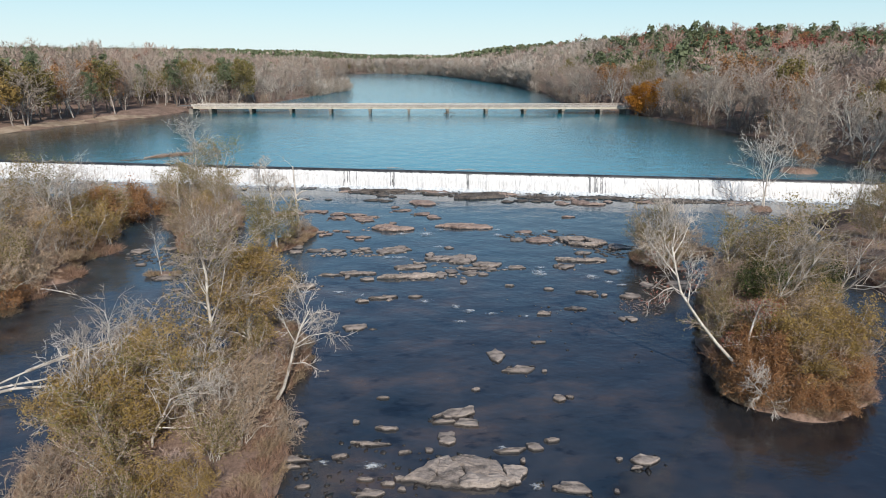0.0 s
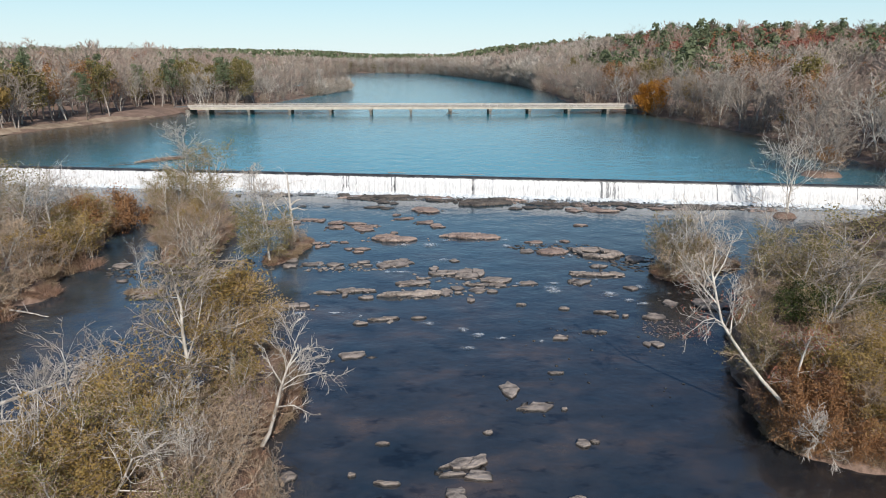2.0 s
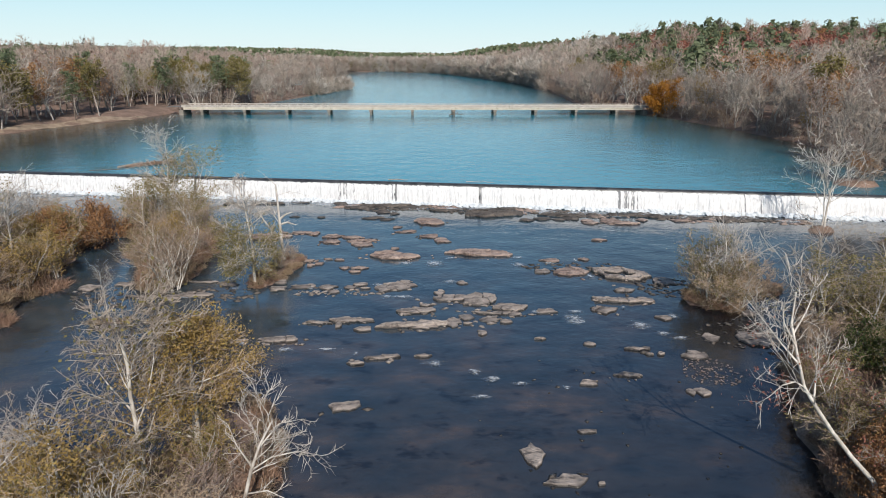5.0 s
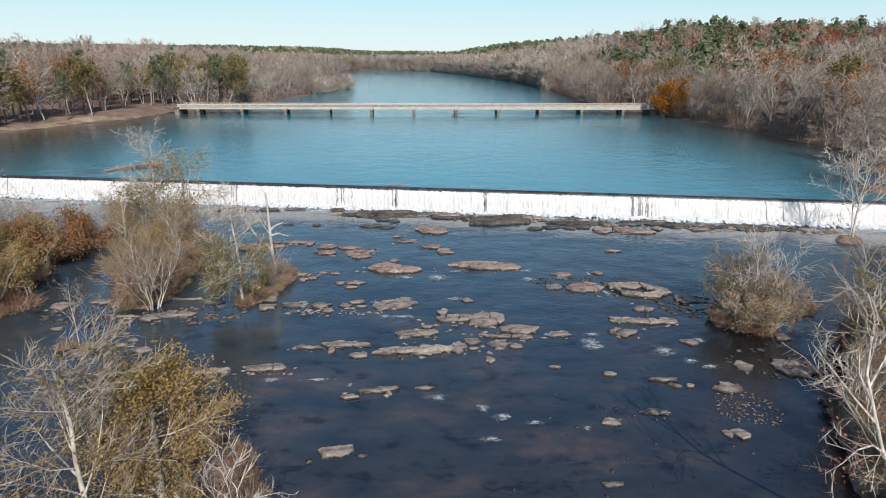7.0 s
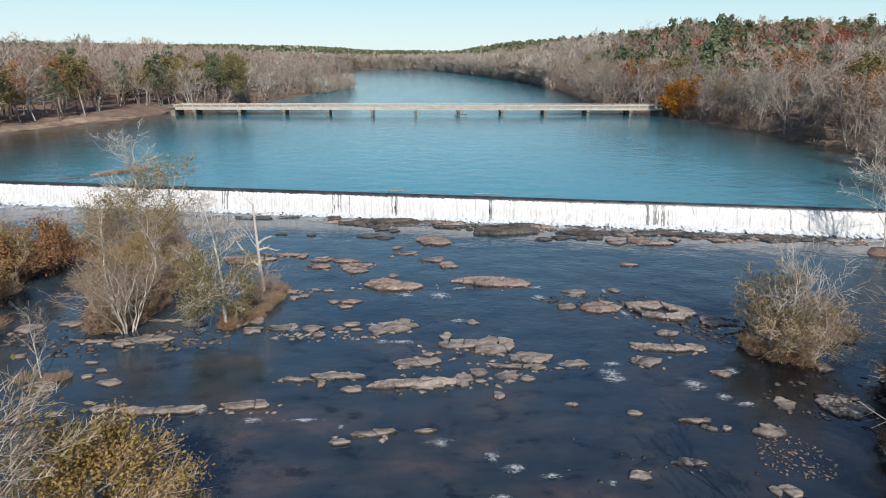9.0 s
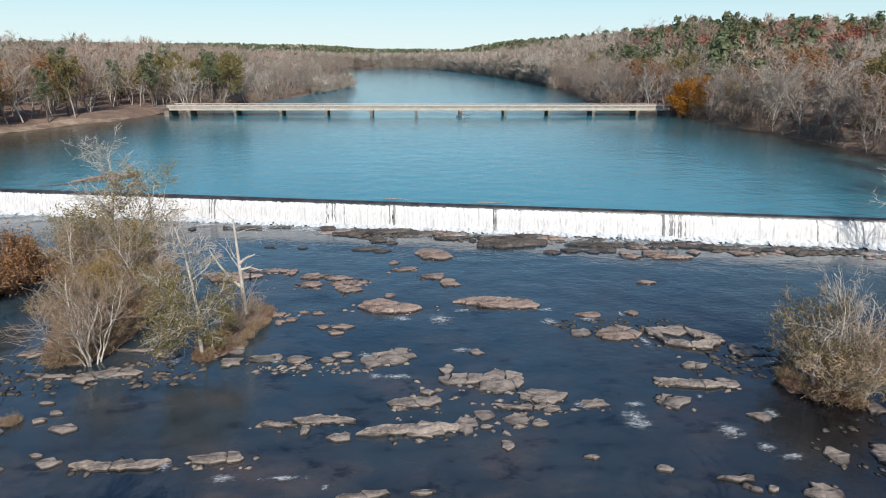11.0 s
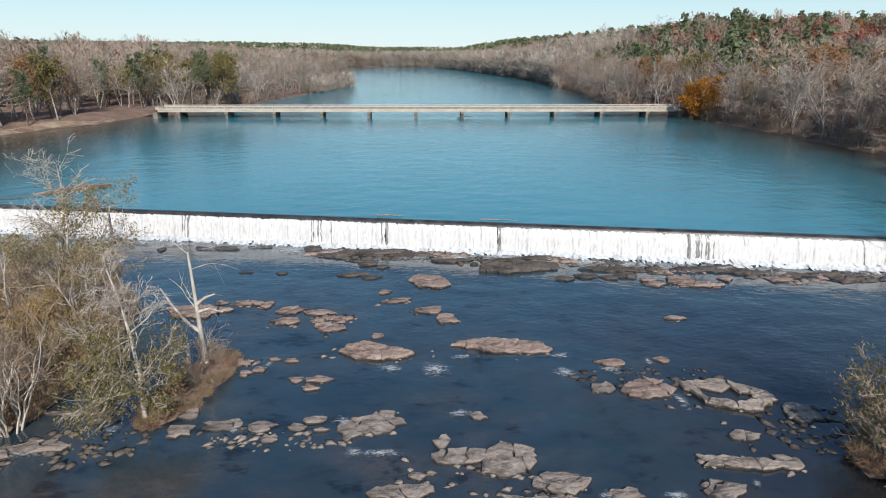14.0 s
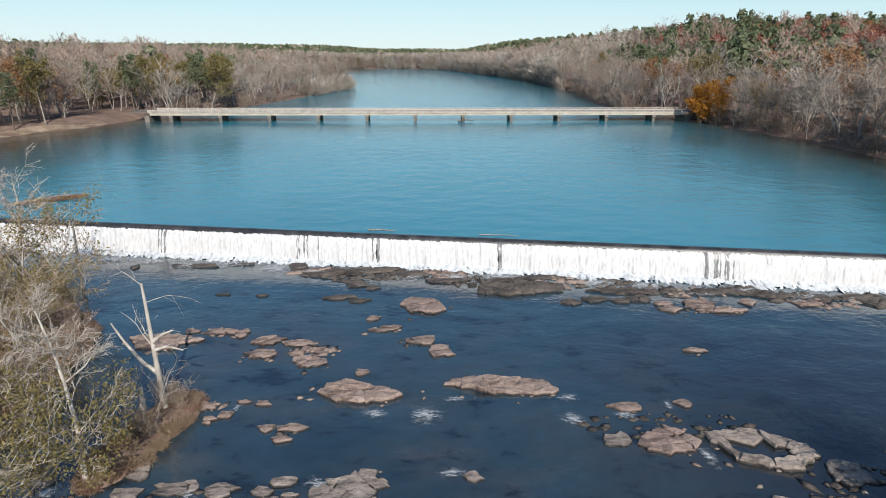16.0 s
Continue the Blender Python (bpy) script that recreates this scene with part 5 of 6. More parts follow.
for i in range(2):
    near_kind("bare_bush", "bare_shrub", "shrub", "tangled leafless grey-brown shrub on a river island", tree_limbs(300 + i, 3.4, 0.045, stems=9, **bush), "bark_pale", ("twig_brown", "twig_tan")[i], tw=0.015)
    near_kind("pink_bush", "bare_shrub", "shrub", "tangled leafless reddish-brown shrub on a river island", tree_limbs(304 + i, 3.0, 0.045, stems=10, **bush), "bark_pale", ("twig_pink", "twig_tan")[i], tw=0.015)
    near_kind("tan_bush", "tan_shrub", "shrub", "pale tan leafless shrub with drooping stems", tree_limbs(308 + i, 3.8, 0.05, stems=11, **bush), "bark_pale", "twig_tan", "grass_tan", dict(per=1, size=0.072, spread=0.2, keep=0.35), tw=0.015)
    near_kind("olive_bush", "olive_shrub", "shrub", "shrub with sparse olive-green leaves on a river island", tree_limbs(312 + i, 4.2, 0.06, stems=6, **bush), "bark_pale", "twig_tan", "leaf_olive", dict(per=4, size=0.074, spread=0.2, keep=0.49), seed=i)
    near_kind("gold_bush", "golden_shrub", "shrub", "shrub with golden-brown autumn leaves on a river island", tree_limbs(316 + i, 4.4, 0.06, stems=6, **bush), "bark_pale", "twig_brown", "leaf_gold", dict(per=10, size=0.078, spread=0.22, keep=0.5), seed=i)
    near_kind("rust_bush", "rust_shrub", "shrub", "low shrub with rust-red leaves on a river island", tree_limbs(320 + i, 2.8, 0.05, stems=7, **bush), "bark_pale", "twig_brown", "leaf_rust", dict(per=10, size=0.072, spread=0.2, keep=0.65), seed=i)
    near_kind("green_bush", "green_shrub", "shrub", "leafy green shrub on a river island", tree_limbs(324 + i, 3.4, 0.05, stems=6, **bush), "bark_pale", "twig_brown", "leaf_green", dict(per=8, size=0.078, spread=0.2), seed=i)
    near_kind("bare_tree", "bare_tree", "tree", "slender leafless grey tree on a river island", tree_limbs(330 + i, 7.2, 0.10, stems=1 + i, **small), "bark_pale", "twig_grey", tw=0.015)
    near_kind("pale_tree", "bare_tree", "tree", "slender pale-barked leafless tree on a river island", tree_limbs(334 + i, 6.6, 0.09, stems=1 + i, **small), "bark_white", "twig_pale", tw=0.015)
    near_kind("olive_tree", "olive_leaved_tree", "tree", "small tree with thin olive-gold leaves on a river island", tree_limbs(338 + i, 7.0, 0.11, **small), "bark_pale", "twig_tan", "leaf_olive", dict(per=9, size=0.090, spread=0.26, keep=0.52), seed=i)
for i in range(2):
    near_kind("gold_tree", "golden_tree", "tree", "small feathery tree with golden leaves on a river island", tree_limbs(342 + i, 6.6, 0.10, **small), "bark_pale", "twig_tan", "leaf_gold", dict(per=11, size=0.086, spread=0.26, keep=0.49), seed=i)
for key, n, h, s, d, mt, label in (("dry_mound", 420, 1.3, 0.9, 0.9, "grass_tan", "mound of dry tan grass and vines"), ("rust_mound", 420, 1.2, 0.95, 0.8, "grass_rust", "mound of rusty brown dry brush")):
    for i in range(2):
        V, F = shoots(400 + i + n, n, h, s, d, 0.018)
        ob = new("dry_brush", fast_mesh("dry_brush", V, F, [M[mt]]))
        ob.location = FAR_AWAY
        NEAR.setdefault(key, []).append(tagged(ob, label, "brush", "island brush"))
near_rng = random.Random(23)


def grow_at(kind, x, y, scale=1.0, lean=0.0, yaw=None):
    src = near_rng.choice(NEAR[kind])
    m = pose(x, y, ground_z(x, y) - 0.05, lean, lean * near_rng.uniform(-1, 1), near_rng.uniform(0, 360) if yaw is None else yaw)
    sc = Matrix.Diagonal((scale * near_rng.uniform(0.75, 1.35), scale * near_rng.uniform(0.75, 1.35), scale * near_rng.uniform(0.8, 1.2), 1))
    if src.name not in used:
        used.add(src.name)
        ob = src
    else:
        ob = copy_thing(src, pose(0, 0, 0))
    ob.matrix_basis = m @ sc
    return ob


def thicket(ix, iy, rx, ry, turn, n, table, lo=0.8, hi=1.15, gap=1.5):
    """Plants over an ellipse of dry ground, kept apart."""
    spots_, a = [], radians(turn)
    tries = 0
    while len(spots_) < n and tries < n * 30:
        tries += 1
        b, q = near_rng.uniform(0, 6.283), math.sqrt(near_rng.random())
        u, w = math.cos(b) * q * rx, math.sin(b) * q * ry
        x, y = ix + u * math.cos(a) - w * math.sin(a), iy + u * math.sin(a) + w * math.cos(a)
        if ground_z(x, y) - river_z(y) < 0.08 or any(math.hypot(x - p, y - q_) < gap for p, q_ in spots_):
            continue
        spots_.append((x, y))
        v, total, kind = near_rng.random() * sum(t[1] for t in table), 0, table[0][0]
        for k, wgt in table:
            total += wgt
            if v <= total:
                kind = k
                break
        grow_at(kind, x, y, near_rng.uniform(lo, hi))


# island below the near bank
thicket(-14.2, 24.5, 4.2, 6.0, 8, 12, (("pink_bush", 1.5), ("bare_bush", 2.5), ("rust_bush", 0.7), ("olive_bush", 2.0), ("gold_bush", 1.5)), 0.55, 0.85)
for x, y, k, s in ((-14.7, 31.0, "gold_tree", 0.85), (-13.4, 29.2, "gold_tree", 0.8), (-12.0, 27.6, "olive_tree", 0.68), (-14.8, 25.0, "olive_tree", 0.6), (-15.8, 28.2, "olive_tree", 0.75), (-15.6, 30.0, "gold_tree", 0.72), (-10.6, 34.2, "olive_tree", 0.55)):
    grow_at(k, x, y, s)
thicket(-10.2, 30.5, 2.6, 4.0, 8, 8, (("bare_bush", 3), ("tan_bush", 2), ("pink_bush", 1)), 0.7, 0.95)
thicket(-15.6, 30.5, 3.4, 4.2, 0, 9, (("gold_bush", 3.5), ("olive_bush", 1.5), ("bare_bush", 2)), 0.7, 1.0)
thicket(-11.5, 37.5, 2.4, 4.0, 10, 6, (("olive_bush", 2), ("gold_bush", 1), ("bare_bush", 2)), 0.4, 0.65)
thicket(-19.0, 32.5, 3.6, 4.0, 0, 8, (("bare_bush", 3), ("pale_tree", 2), ("gold_bush", 1)), 0.6, 0.9)
thicket(-13.0, 29.0, 6.0, 11.0, 8, 16, (("dry_mound", 1), ("rust_mound", 2)), 0.5, 0.85, 1.6)
thicket(-15.5, 22, 4, 4, 0, 5, (("pink_bush", 2), ("bare_tree", 1), ("bare_bush", 2), ("olive_bush", 0.5)), 0.6, 0.9)
for x, y, k, s in ((-19.2, 34.0, "pale_tree", 0.62), (-22.5, 36.5, "pale_tree", 0.6), (-20.8, 34.5, "bare_tree", 0.55), (-17.6, 27.5, "pale_tree", 0.85), (-11.0, 28.0, "pale_tree", 0.75), (-14.0, 26.5, "pale_tree", 0.85), (-12.6, 29.6, "pale_tree", 0.85), (-16.4, 29.4, "bare_tree", 0.85)):
    grow_at(k, x, y, s)
# wooded bank across the side channel
thicket(-38.5, 60.0, 9.5, 14.0, 0, 40, (("olive_bush", 2), ("bare_bush", 3.5), ("tan_bush", 2), ("gold_bush", 1), ("gold_tree", 0.7), ("olive_tree", 1.5), ("bare_tree", 3.5), ("pale_tree", 3), ("rust_bush", 1)), 0.85, 1.25, 1.8)
thicket(-54.0, 62.0, 9.5, 15.0, 0, 26, (("olive_tree", 3), ("bare_tree", 3), ("olive_bush", 2), ("green_bush", 1)), 1.0, 1.3, 2.4)
thicket(-36.0, 48.5, 6.0, 5.0, 0, 12, (("rust_bush", 2), ("bare_bush", 3), ("olive_bush", 1)), 0.8, 1.1)
thicket(-33.0, 57.0, 4.5, 14.0, 0, 22, (("dry_mound", 1), ("rust_mound", 1.5)), 0.9, 1.4, 1.2)
for x, y, k, s in ((-34.2, 61.0, "gold_bush", 1.1), (-33.8, 64.5, "gold_bush", 0.9), (-39.2, 67.0, "pale_tree", 1.3), (-45, 69, "olive_tree", 1.0), (-34.2, 46.4, "rust_bush", 1.0), (-36.0, 70.5, "rust_bush", 1.5), (-36.5, 77, "rust_bush", 1.7), (-40.5, 77, "bare_bush", 1.3)):
    grow_at(k, x, y, s)
# island with the tall bare tree
thicket(-25.5, 72.5, 4.8, 9.0, 12, 20, (("bare_bush", 4), ("olive_bush", 1.5), ("gold_bush", 1.5), ("pink_bush", 1), ("bare_tree", 1.5), ("olive_tree", 2.5)), 0.7, 1.0, 1.7)
thicket(-30.5, 79.0, 4.5, 4.0, 0, 9, (("olive_bush", 3), ("olive_tree", 1.5), ("bare_bush", 2)), 0.9, 1.2)
thicket(-25.0, 67.0, 4.8, 9.5, 12, 36, (("dry_mound", 1), ("rust_mound", 1)), 0.8, 1.2, 1.1)
# islet with the snag
thicket(-13.9, 64.0, 1.7, 4.6, -18, 14, (("rust_mound", 0.5), ("dry_mound", 2)), 0.35, 0.6, 0.6)
thicket(-13.2, 66.8, 1.4, 2.2, -18, 3, (("bare_bush", 1),), 0.4, 0.6, 0.9)
grow_at("bare_tree", -13.9, 66.6, 0.5)
grow_at("bare_tree", -14.6, 64.8, 0.45)
thicket(-24.2, 54.6, 1.4, 0.7, 0, 2, (("dry_mound", 1),), 0.5, 0.6, 0.8)
grow_at("bare_tree", -24.3, 54.5, 0.62)
# island and banks across the river
thicket(22.3, 31.8, 3.4, 3.6, 0, 16, (("rust_bush", 3), ("gold_bush", 1.5), ("pink_bush", 0.5)), 0.55, 0.9, 1.0)
thicket(22.5, 32.0, 4.5, 3.4, 0, 26, (("rust_mound", 2), ("dry_mound", 1)), 0.6, 0.95, 0.7)
thicket(24.0, 36.0, 4.5, 5.0, -22, 14, (("gold_bush", 3), ("olive_bush", 2), ("bare_bush", 3), ("bare_tree", 1), ("rust_bush", 1)), 0.65, 0.95)
thicket(28.0, 45.5, 5.2, 6.0, -22, 16, (("olive_bush", 3), ("bare_tree", 1.5), ("bare_bush", 3), ("green_bush", 0.6), ("pink_bush", 1)), 0.7, 1.0)
thicket(25.5, 38.5, 5.0, 10.5, -24, 20, (("rust_mound", 2), ("dry_mound", 1)), 0.7, 1.1, 1.3)
for x, y, k, s in ((26.8, 42.5, "green_bush", 1.0), (29.3, 47.6, "bare_tree", 1.1), (33.0, 45.0, "bare_tree", 1.2), (25.6, 46.5, "olive_tree", 0.8), (27.5, 44.5, "olive_tree", 0.75), (24.6, 38.6, "bare_tree", 0.8), (22.6, 33.7, "pale_tree", 0.55), (29.5, 49.5, "olive_tree", 0.9), (31.5, 41.5, "bare_tree", 0.85), (46.3, 77.0, "pale_tree", 1.55), (52.5, 68.0, "pale_tree", 1.0)):
    grow_at(k, x, y, s)
thicket(24.0, 56.8, 2.0, 1.8, 0, 4, (("tan_bush", 1), ("olive_bush", 0.5)), 0.9, 1.15, 1.1)
thicket(23.7, 56.6, 2.6, 2.4, 0, 12, (("dry_mound", 3), ("rust_mound", 1)), 0.6, 0.9, 0.7)
grow_at("olive_tree", 23.6, 57.2, 0.75)
grow_at("pale_tree", 24.3, 56.5, 1.2, 8)
grow_at("pale_tree", 25.1, 57.0, 1.0, -6)
grow_at("pale_tree", 22.9, 56.2, 0.8, -10)
thicket(32.5, 50.5, 3.8, 5.6, -20, 12, (("olive_bush", 3), ("olive_tree", 1), ("bare_bush", 3), ("bare_tree", 1)), 0.8, 1.1, 1.4)
thicket(32.5, 50.5, 4.0, 5.8, -20, 24, (("rust_mound", 1), ("dry_mound", 1)), 0.8, 1.2, 0.9)
thicket(55.0, 50.0, 10.0, 22.0, -8, 36, (("olive_tree", 3), ("bare_tree", 3), ("olive_bush", 3), ("bare_bush", 3), ("rust_bush", 1)), 0.9, 1.3, 2.4)
thicket(68.0, 71.0, 7.0, 8.0, 0, 14, (("olive_bush", 2), ("bare_tree", 1), ("bare_bush", 3)), 0.7, 1.0, 2.0)


# dry brush along the waterline of the islands
brush = [shoots(700 + i, 260, 1.2, 0.85, 0.9, 0.018) for i in range(3)]
for ix, iy, rx, ry, turn, hh in ISLANDS[:13]:
    Vs, Fs, Is, nv = [], [], [], 0
    a, n = radians(turn), int(2 * math.pi * math.sqrt((rx * rx + ry * ry) / 2) / 0.95)
    for i in range(n):
        b = 2 * math.pi * (i + near_rng.uniform(-0.3, 0.3)) / n
        edge = None
        for q in np.arange(0.7, 1.45, 0.04):
            u, w = math.cos(b) * q * rx, math.sin(b) * q * ry
            x, y = ix + u * math.cos(a) - w * math.sin(a), iy + u * math.sin(a) + w * math.cos(a)
            if ground_z(x, y) - river_z(y) < 0.06:
                edge = q - 0.04
                break
        if edge is None or abs(x) > 46 or y < 14:
            continue
        for q in (edge - 0.02, edge - near_rng.uniform(0.08, 0.16)):
            u, w = math.cos(b) * q * rx, math.sin(b) * q * ry
            x, y = ix + u * math.cos(a) - w * math.sin(a), iy + u * math.sin(a) + w * math.cos(a)
            V, F = near_rng.choice(brush)
            s, t = near_rng.uniform(0.35, 0.9) * (0.6 if hh < 0.55 else 1), near_rng.uniform(0, 6.28)
            c, d = math.cos(t) * s, math.sin(t) * s
            Vs.append(np.c_[V[:, 0] * c - V[:, 1] * d + x, V[:, 0] * d + V[:, 1] * c + y, V[:, 2] * s + ground_z(x, y) - 0.05])
            Fs.append(F + nv)
            Is += [near_rng.randrange(2)] * len(F)
            nv += len(V)
    if Vs:
        tagged(new("waterline_brush", fast_mesh("waterline_brush", np.vstack(Vs), np.vstack(Fs), [M["grass_tan"], M["grass_rust"]], Is)), "dry grass and vines hanging over the island's edge", "brush", kind="stuff")


# ---- single trees that stand out ----
def path_limbs(seed, trunk, r, branches, kids=(9, 5, 4), maxlev=3, up=0.03, wild=0.22, first=0.35, cone=0.0, stout=0.4):
    """A trunk along given points, given main branches, and grown twigs."""
    rng_ = np.random.default_rng(seed)
    out = []

    def along(pts, r0, lev, n, lo, tip=0.3):
        pts = [np.array(p, float) for p in pts]
        rad = [r0 * (1 - (1 - tip) * i / (len(pts) - 1)) for i in range(len(pts))]
        out.append((lev, pts, rad))
        total = sum(np.linalg.norm(b - a) for a, b in zip(pts, pts[1:]))
        for i in range(n):
            f = (lo + (1 - lo) * (i + rng_.random()) / n) * (len(pts) - 1)
            j = min(int(f), len(pts) - 2)
            q, d = pts[j] + (pts[j + 1] - pts[j]) * (f - j), unit(pts[j + 1] - pts[j])
            nd = unit(d * 0.6 + unit(np.cross(d, rng_.normal(size=3))) * rng_.uniform(0.5, 1.1))
            limb(out, rng_, q, nd, total * rng_.uniform(0.2, 0.42) * (1 + cone * (0.5 - f / (len(pts) - 1))), max(0.010, rad[j] * 0.32), lev + 1, maxlev, (0, *kids), up, wild, 0.1, (0.45, 1.0), (0.4, 0.65))

    along(trunk, r, 0, kids[0], first)
    for b in branches:
        along(b, r * stout, 1, kids[1] + 4, 0.25, 0.3 if stout > 0.5 else 0.15)
    return out


def world_tree(name, label, base, limbs, bark, twig, leaf=None, largs=None, tw=0.016, seed=3):
    return make_tree(name, "tree", label, base, limbs, bark, twig, leaf, largs, seed, tw)


# white leaning tree at the tip of the near island
lm = path_limbs(501, ((-0.5, 0.2, -0.9), (0, 0, 0), (0.45, -0.1, 1.4), (0.85, -0.2, 2.8), (1.3, -0.2, 4.0), (1.8, 0.0, 4.9)), 0.12,
                (((0.85, -0.2, 2.8), (1.7, -0.2, 3.4), (2.7, 0, 3.5), (3.7, 0.2, 3.1)), ((0.5, -0.1, 1.6), (1.3, 0.2, 1.5), (2.3, 0.3, 0.8)), ((1.2, -0.2, 3.8), (2.0, 0.3, 4.6), (2.9, 0.6, 4.6)), ((0.9, -0.2, 3.0), (0.5, -0.5, 4.2), (0.3, -0.6, 5.2))), kids=(7, 6, 5), first=0.5)
world_tree("leaning_white_tree", "leaning white-barked leafless tree over the river", (-8.5, 32.0, 1.1), lm, "bark_white", "twig_pale")
# golden cypress with a broken top, and the bare tree beside it
lm = path_limbs(503, ((0, 0, -0.4), (0.05, -0.1, 2.0), (0.1, -0.1, 4.2), (0.2, -0.15, 6.2), (0.3, -0.1, 7.3)), 0.21, (((0.25, -0.1, 6.8), (0.6, 0.1, 7.6), (1.2, 0.3, 8.4)), ((0.2, -0.1, 6.4), (1.0, 0.2, 7.2), (1.7, 0.4, 7.6)), ((0.2, -0.1, 6.6), (-0.5, 0.2, 7.4), (-0.9, 0.4, 8.1))), kids=(26, 7, 4), wild=0.18, up=0.0, first=0.16, cone=1.1)
world_tree("golden_cypress", "golden-brown feathery cypress with a pale broken trunk", (-11.7, 37.0, 0.2), lm, "dead_wood", "twig_tan", "leaf_gold", dict(per=8, size=0.07, spread=0.22, keep=0.45))
lm = path_limbs(505, ((0, 0, -0.5), (0, 0.1, 1.8), (-0.05, 0.2, 3.6), (-0.1, 0.2, 5.4), (0.0, 0.2, 6.9), (-0.2, 0.3, 8.3), (-0.3, 0.3, 9.0)), 0.13, (((0, 0.2, 4.0), (0.6, 0.3, 5.4), (1.0, 0.4, 7.0), (1.2, 0.4, 8.2)), ((-0.05, 0.2, 3.4), (-1.0, 0.1, 3.9), (-1.9, -0.2, 3.8)), ((-0.05, 0.2, 4.6), (-1.0, 0.4, 5.8), (-1.7, 0.6, 6.9))), kids=(18, 7, 5), wild=0.2, up=0.02, first=0.22, cone=0.7)
world_tree("bare_cypress", "pale leafless tree with drooping lower boughs", (-13.1, 34.2, 0.4), lm, "bark_white", "twig_grey", "leaf_olive", dict(per=1, size=0.1, spread=0.2, keep=0.25))
# tall bare tree near the dam with olive lower boughs
lm = tree_limbs(507, 12.3, 0.17, kids=(26, 8, 5), maxlev=3, up=0.05, wild=0.1, first=0.35, angle=(0.8, 1.2), shrink=(0.28, 0.5))
world_tree("tall_bare_tree", "tall pale leafless tree above olive undergrowth", (-30.0, 80.4, 0.9), lm, "bark_white", "twig_pale", tw=0.024)
for x, y, s in ((-28.3, 80.0, 1.0), (-31.8, 79.6, 0.8)):
    grow_at("olive_tree", x, y, s)
# many-stemmed bare tree at the head of the stony channel
lm = tree_limbs(509, 7.8, 0.085, stems=13, kids=(8, 5, 4), maxlev=3, up=0.08, wild=0.13, first=0.25, angle=(0.4, 0.85), shrink=(0.36, 0.6), base=0.5)
world_tree("many_stemmed_tree", "leafless many-stemmed grey tree on a rocky point", (-22.0, 61.2, 0.6), lm, "bark_white", "twig_brown")
# tree with a pale trunk and olive boughs, and the snag with its stump
lm = path_limbs(511, ((0, 0, -0.4), (0, 0, 1.3), (0.05, 0.1, 2.9), (-0.1, 0.1, 5.0), (-0.3, 0.1, 6.8), (-0.7, 0.1, 8.7)), 0.14,
                (((-0.3, 0.1, 6.6), (-1.0, 0.1, 7.2), (-2.0, 0.2, 7.7)), ((-0.1, 0.1, 5.2), (0.9, 0.2, 6.0), (1.6, 0.4, 7.0)), ((0, 0.1, 3.2), (1.2, -0.2, 3.3), (2.2, -0.4, 3.0)), ((0, 0.1, 2.8), (-1.3, -0.3, 2.9), (-2.3, -0.4, 2.4)), ((0, 0, 2.2), (0.9, -0.9, 2.2), (1.6, -1.6, 1.7)), ((0, 0, 2.0), (-0.9, -0.8, 2.1), (-1.7, -1.3, 1.6))), kids=(16, 8, 6), first=0.12, cone=1.2)
world_tree("pale_trunked_tree", "thin tree with a pale dead top and olive lower boughs", (-15.1, 61.7, 0.6), lm, "dead_wood", "twig_pale", "leaf_olive", dict(per=8, size=0.085, spread=0.3, keep=0.65, below=5.6))
lm = path_limbs(513, ((0.1, 0, -0.3), (0, 0, 0.6), (-0.05, 0, 2.4), (-0.1, 0, 4.2), (-0.15, 0, 6.2), (-0.2, 0, 7.6)), 0.21,
                (((0, 0, 2.3), (-0.8, 0, 3.0), (-1.6, 0.1, 4.1), (-2.2, 0.1, 5.3)), ((-0.1, 0, 3.7), (0.6, 0.1, 3.9), (1.4, 0.2, 3.6)), ((-0.1, 0, 4.2), (0.5, -0.1, 4.7), (1.1, 0, 4.9))), kids=(4, 0, 2), maxlev=2, first=0.5, stout=0.68)
make_tree("dead_snag", "tree", "bleached dead snag with a forked broken trunk", (-13.8, 67.6, 0.7), lm, "dead_wood", "twig_pale", twig_w=0.015)
make_tree("tree_stump", "stump", "weathered broken stump beside a dead snag", (-14.3, 66.0, 0.6), [(0, [np.array(p, float) for p in ((0, 0, -0.2), (0.05, 0, 0.9), (0.15, 0, 1.8), (0.22, 0, 2.5))], [0.22, 0.18, 0.15, 0.05]), (2, [np.array((0.1, 0, 1.4)), np.array((0.5, 0.1, 2.0))], [0.02, 0.01])], "dead_wood", "twig_pale")
make_tree("dead_pole", "tree", "slender dead trunk standing below the dam", (-28.3, 86.5, 0.5), [(0, [np.array(p, float) for p in ((0, 0, -0.6), (0.05, 0, 2.4), (0.12, 0, 4.6), (0.2, 0, 6.2))], [0.17, 0.14, 0.11, 0.05]), (2, [np.array((0.1, 0, 5.2)), np.array((1.0, 0.1, 5.5))], [0.02, 0.01])], "dead_wood", "twig_pale")
